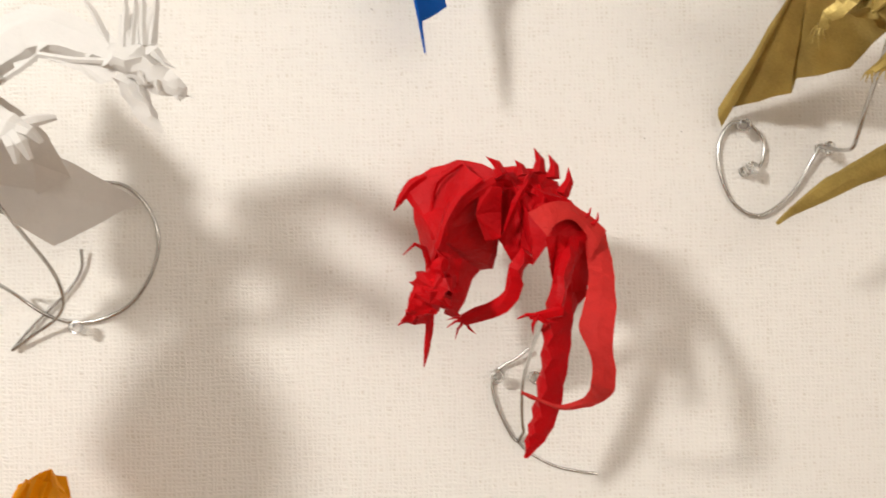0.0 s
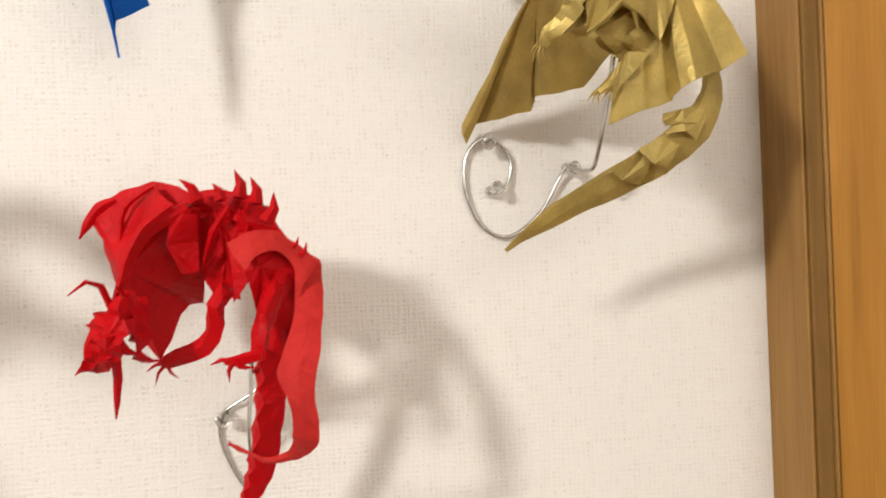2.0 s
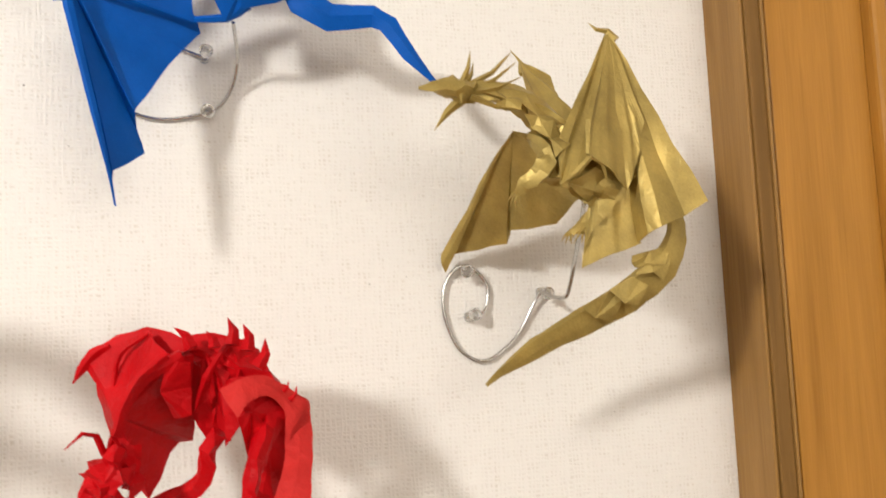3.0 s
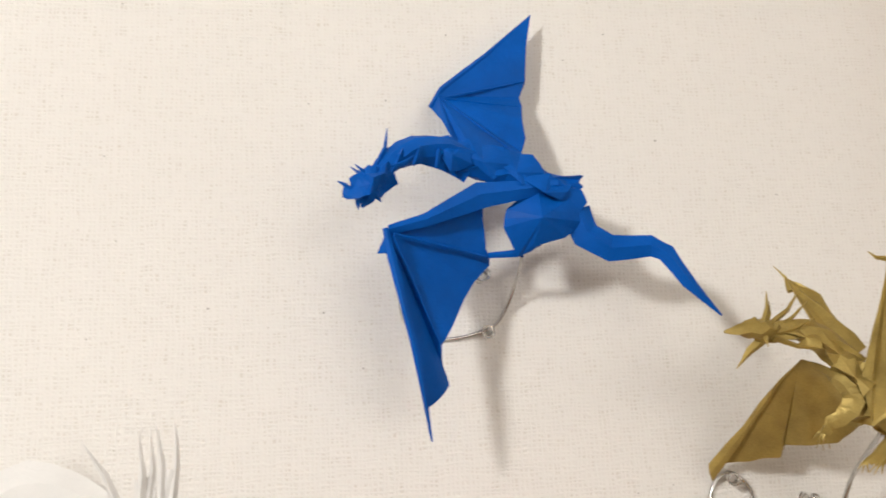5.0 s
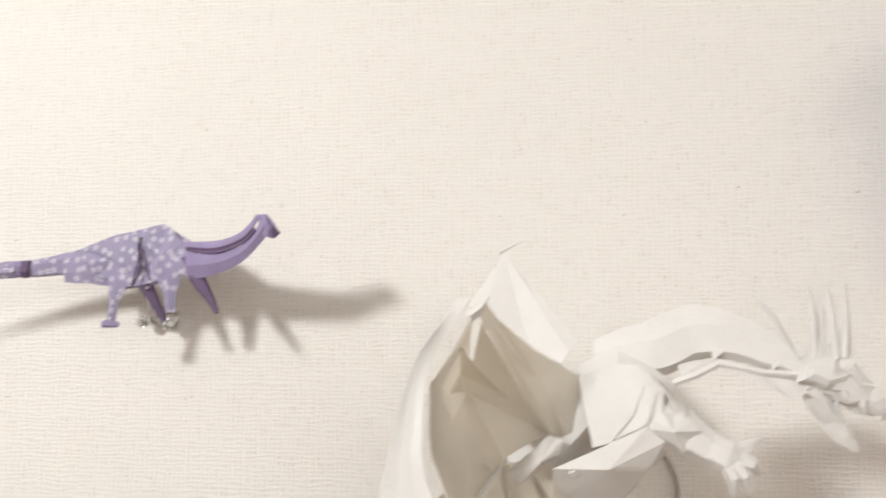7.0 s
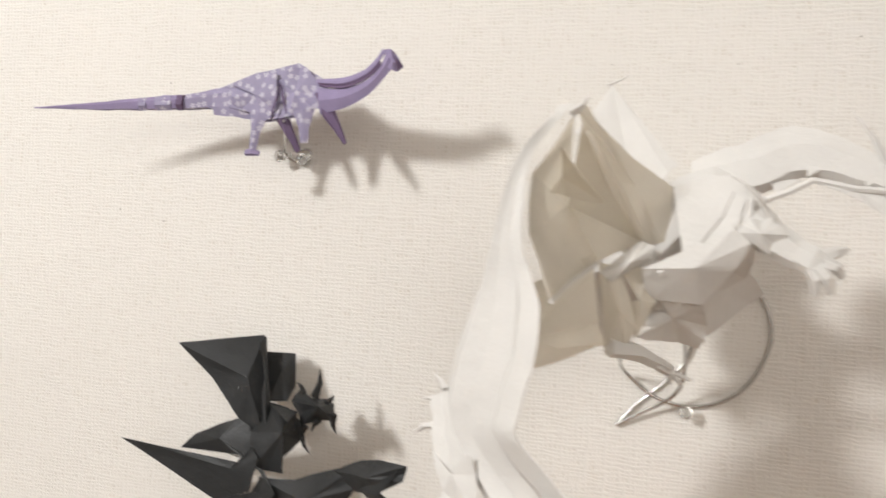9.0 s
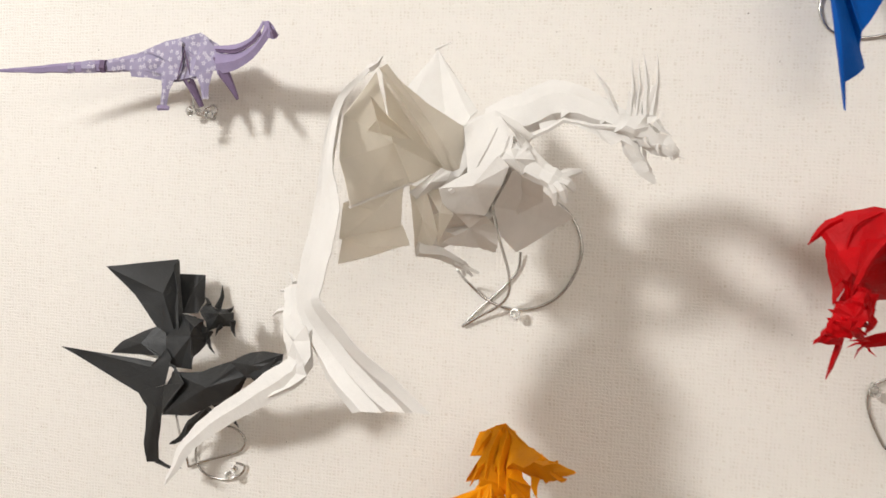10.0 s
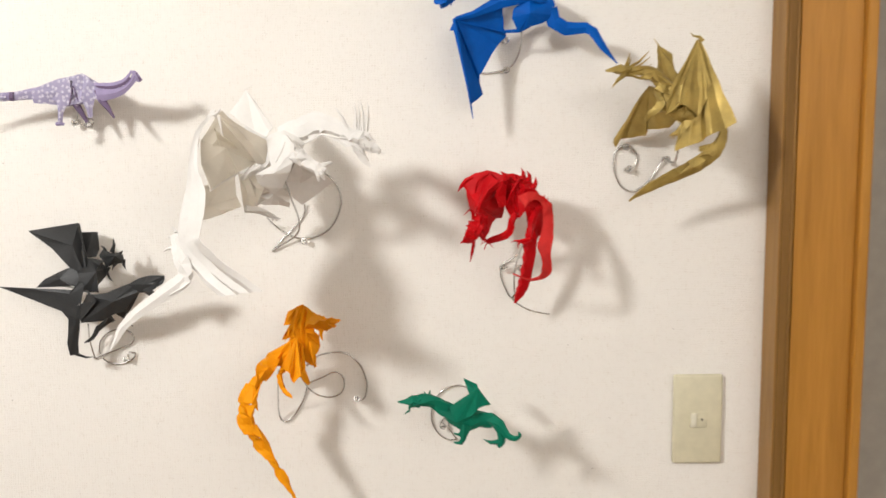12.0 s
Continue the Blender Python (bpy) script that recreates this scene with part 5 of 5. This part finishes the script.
for base, tip, r in (((-3.6, 4.9, 44.5), (-13.7, 0.9, 27.9), 4), ((2.6, 3.1, 46.6), (-4.6, -11.3, 13.7), 5), ((8.8, 1.3, 45.1), (6.4, -15.2, 9.7), 5), ((13.6, 0.4, 42.2), (19.6, -15.9, 20.4), 4.5), ((5.6, -4.4, 31.2), (-1.6, -1.5, -0.8), 4), ((-1.9, -2, 30.8), (-14.9, -6.8, 7.9), 4)):
    part("tuft", spike(base, tip, r, 0.05), ORANGE, mane, "", 0, 1, 0.5)
head = part("head", limb([(17.1, -11.5, 32.6), (32.5, -35.7, 35.2), (45.9, -57.7, 41), (62.4, -86.3, 49.1)], [9, 7.6, 5, 0.8], 6, 0.7, 0.3, 2, 0.5), ORANGE, orange, "", 0, 1, 1.2, 18, 8)
for base, tip in (((38, -44.5, 40.5), (38.1, -44.5, 46.2)), ((45.9, -57.7, 43.2), (49.9, -64.3, 49)), ((47.8, -61, 39.4), (57.3, -77.5, 41.8)), ((34.4, -39, 29.6), (36.1, -42.3, 15.9)), ((31.1, -33.5, 37.1), (27.8, -28, 41.8))):
    part("horn", spike(base, tip, 3.6, 0.1), ORANGE, head, "", 0, 1, 0.25)
part("wing", fan((2, -25.1, 16.9), [(-36.5, -4.5, -6.9), (-43.3, -2.8, -24.4), (-21.7, -7, -22.2), (-3.7, -48.7, -20.1)], 3), ORANGE, orange, "", 0.6, 3, 0.8)
part("wing", fan((3.7, -28.4, 18.8), [(-12.5, -12.5, -20.8), (-0.7, -54.5, -23.6), (3, -54.5, -30.6), (11.1, -54.5, -23.2), (11.1, -12.5, -21.1)], 4), ORANGE, orange, "", 0.6, 3, 0.8)
part("wing", fan((14, -26.9, 23), [(8.9, -12.5, -15), (22.7, -5.3, -24.4), (22.1, -12.5, -8), (28.1, -5.3, 1), (30.8, -33.5, 20.8), (18.3, -13.7, 25.9)], 3.5), ORANGE, orange, "", 0.6, 3, 0.8)
part("body", limb([(2.7, -14, 9.4), (-11.4, -6.2, -11.6), (-20.9, -4.5, -22.9)], [12, 13, 7], 7, 0.5, 0.2, 2, 0.35), ORANGE, orange, "", 0, 1, 1.2)
part("leg", limb([(-16.1, -4.5, -23), (-17.4, -35.1, -27.4), (-14.3, -35.1, -41), (-8.2, -38.5, -47.7), (-1.6, -41.9, -52)], [5, 4.4, 4, 3.4, 1], 5, 0.7, 0.2, 2, 0.35), ORANGE, orange, "", 0, 1, 0.4)
part("leg", limb([(9, -41.9, -18.7), (13.1, -31.7, -33.5), (16.1, -28.3, -39.3)], [5, 4, 2], 5, 0.7), ORANGE, orange, "", 0, 1, 0.4)
part("tail", limb([(-28.8, -4.5, -9.5), (-37.9, -41.9, -24), (-50.7, -47, -44.5), (-57.3, -48.7, -65.5), (-51.3, -48.7, -89), (-38.2, -48.7, -108.6), (-21.8, -48.7, -133.7), (-5.4, -48.7, -163.7), (4.4, -48.7, -184.9)], [8.5, 7.8, 7.5, 8.5, 7, 5.6, 4.8, 3.2, 0.6], 4, 0.8, 0.55, 4, 0.45), ORANGE, orange, "long twisted orange tail", 0, 1, 0.8)
for h, t in (((-30.8, -48.5, -16.4), [(-19.5, -40.5, -10.6), (-36.5, -48.5, -16.3), (-51, -50.5, -39.9), (-38.1, -48.5, -32.5), (-21.7, -42.5, -18.2)]), ((-46.1, -57.5, -53.9), [(-62.2, -50.5, -53.1), (-45.2, -50.5, -35.9), (-35.7, -48.5, -29.1), (-41.4, -52.5, -50.9), (-40.9, -48.5, -65.7)]),
             ((-47.8, -57.5, -71.2), [(-60.2, -50.5, -59), (-42.2, -54.5, -54.9), (-47.8, -52.5, -75.9), (-44.3, -50.5, -94.3), (-56.6, -49.5, -82.8)]), ((-34.7, -56.5, -97.9), [(-55.4, -50.5, -85.4), (-42.7, -50.5, -80.8), (-28.6, -50.5, -103.3), (-22.5, -49.5, -123.9), (-38, -50.5, -113.8)])):
    part("tail_fold", fan(h, t, 3), ORANGE, orange, "", 0.5, 2, 0.7)
for a, b, c in (((-4.6, -20.5, 11.1), (-2.9, -28.5, -10.6), (2.7, -48.5, -33)), ((7.5, -24.5, 9), (10.1, -30.5, -10.2), (11.2, -32.5, -21.4)), ((19.2, -24.5, 11.8), (22.5, -26.5, -5.5), (22.2, -16.5, -22.5)), ((-16, -12.5, 0.3), (-25.3, -12.5, -14.6), (-33.3, -8.5, -22.9))):
    part("pleat", limb([a, b, c], [2.4, 3.4, 0.8], 4, 0.8, 0, 2), ORANGE, orange, "", 0, 1, 0.6)
orange_wire = figure("wire_stand", (-0.1832, 0.0000, 1.2749), "looped steel wire stand carrying the orange dragon", "wire stand", "wire stands")
wire(orange_wire, [(-44.7, -93.5, 40.4), (-56, -42.5, -5.5), (-61.5, -10, -39), (-56.2, -5, -50.8), (-44.7, -3, -44.9), (-31.2, -3, -23.2), (-24.1, -3, -0.1)], 1.0)
wire(orange_wire, [(-24.1, -3, -0.1), (-7.3, -3, 6.3), (10.9, -3, 14), (22.3, -3, 5.3), (20.7, -3, -11.2), (7.6, -3, -19), (-9.7, -3, -16.8), (-23, -3, -7.4), (-26.2, -34, 15.6), (-21.4, -85, 43.7)], 1.0, "wire_loop")
wire(orange_wire, [(-10.4, -93.5, 45.9), (-11.7, -25.5, 38.6), (1.4, -5, 39.5), (23.6, -3, 39.4), (42.6, -3, 25.4), (51.8, -3, 3.6), (51.5, -3, -14.2), (46.2, -3, -23.4), (37.3, -4, -20.3)], 1.1, "wire_loop")
push_pin((-0.1448, 0.0000, 1.2533), (-8, 8))

# ---- green dragon ----
green = figure("origami_dragon", (-0.0091, -0.1210, 1.2661), "small emerald green paper origami dragon", "origami dragon", "paper figures on the wall")
part("neck", limb([(-58.8, -1, 16.5), (-47.5, 2, 17.1), (-33.4, 3, 16.1), (-17.7, 3, 6.6)], [5, 7, 7, 8.5], 6, 0.6, 0.15, 3, 0.3), GREEN, green, "", 0, 1, 0.5)
head = part("head", limb([(-50.3, 2, 16.6), (-58.8, -1, 17.1), (-67.2, -1, 16.6), (-76.2, -1, 17.9)], [6, 6, 2.8, 0.6], 6, 0.6, 0.2, 2, 0.4), GREEN, green, "", 0, 1, 0.5, 18, 6)
for base, tip, r in (((-60.5, -1, 14.3), (-62.8, 0, 3.6), 2.4), ((-62.8, 0, 5.9), (-69, 2, 0.6), 1.6), ((-43.5, 2, 20), (-45.6, 5, 28.3), 2.6), ((-41.3, 2, 20), (-38.2, 5, 29.9), 2.8), ((-50.3, 2, 18.9), (-52.4, 5, 23.7), 2)):
    part("horn", spike(base, tip, r, 0.08), GREEN, head, "", 0, 1, 0.25)
part("body", limb([(-24.8, 5, 10.1), (-11, 3, -2.1), (3, 2, -9.5), (19.4, -1, -3.9), (34, -5, -4.4)], [7.5, 11, 12, 10, 7.5], 7, 0.6, 0.15, 3, 0.3), GREEN, green, "", 0, 1, 0.7)
part("wing", fan((16.7, -18, 37.7), [(-16.3, -7, 12.4), (-8.9, -10, -6.1), (10.6, -14, 4.2), (17.6, -15, 13), (31, -21, 18.9)], 2.5), GREEN, green, "", 0.5, 3, 0.5)
part("wing", fan((1.2, 27, 37.4), [(7.9, 10, 21.4), (20.5, 7, 22.3), (17.8, 22, 31)], 1.5), GREEN, green, "", 0.5, 3, 0.4)
part("leg", limb([(4, -4, -10.2), (0.7, -3, -23.8), (-2.9, 0, -33.1), (-11.1, 3, -33.6)], [7, 4.6, 3.4, 1], 5, 0.6, 0.1, 2, 0.3), GREEN, green, "", 0, 1, 0.4)
part("leg", limb([(2.9, 2, -15.3), (-4.1, 5, -25.7), (-10.7, 7, -24)], [4, 3, 1], 5, 0.6), GREEN, green, "", 0, 1, 0.3)
part("leg", limb([(33.7, -7, -3.7), (42.9, -12, -15.1), (43.5, -15, -27.6), (39.7, -15, -33.3)], [6.5, 6, 5, 2.6], 5, 0.6, 0.1, 2, 0.3), GREEN, green, "", 0, 1, 0.4)
part("foot", spike((41.3, -15, -27.6), (22.4, -12, -24.6), 4, -0.12), GREEN, green, "", 0, 1, 0.3)
part("tail", limb([(30.2, -4, -3), (41.8, -12, -7.6), (49.6, -21, -17.4), (57.9, -27, -19.7), (63.6, -28, -16), (62, -28, -11.5)], [7, 6, 4.6, 3.8, 2.6, 0.6], 5, 0.6, 0.1, 2, 0.25), GREEN, green, "", 0, 1, 0.4)
green_wire = figure("wire_stand", (-0.0255, 0.0000, 1.2300), "steel wire ring stand carrying the green dragon", "wire stand", "wire stands")
wire(green_wire, [(20.3, -110.8, 29.5), (24.7, -42.6, 30.4), (31.9, -5, 32.4), (16.1, -3, 39.2), (-3.2, -3, 34.2), (-17.5, -3, 17.8), (-20.9, -3, -5.4), (-13.3, -3, -23.4), (-0.4, -3, -33.6), (12.5, -3, -33.7)], 1.0, "wire_loop")
wire(green_wire, [(12.5, -3, -33.7), (2.9, -3, -18.9), (-0.2, -3, -2.3), (-8, -3, -8.8)], 1.0)
push_pin((-0.0333, 0.0000, 1.2181), (6, 8))
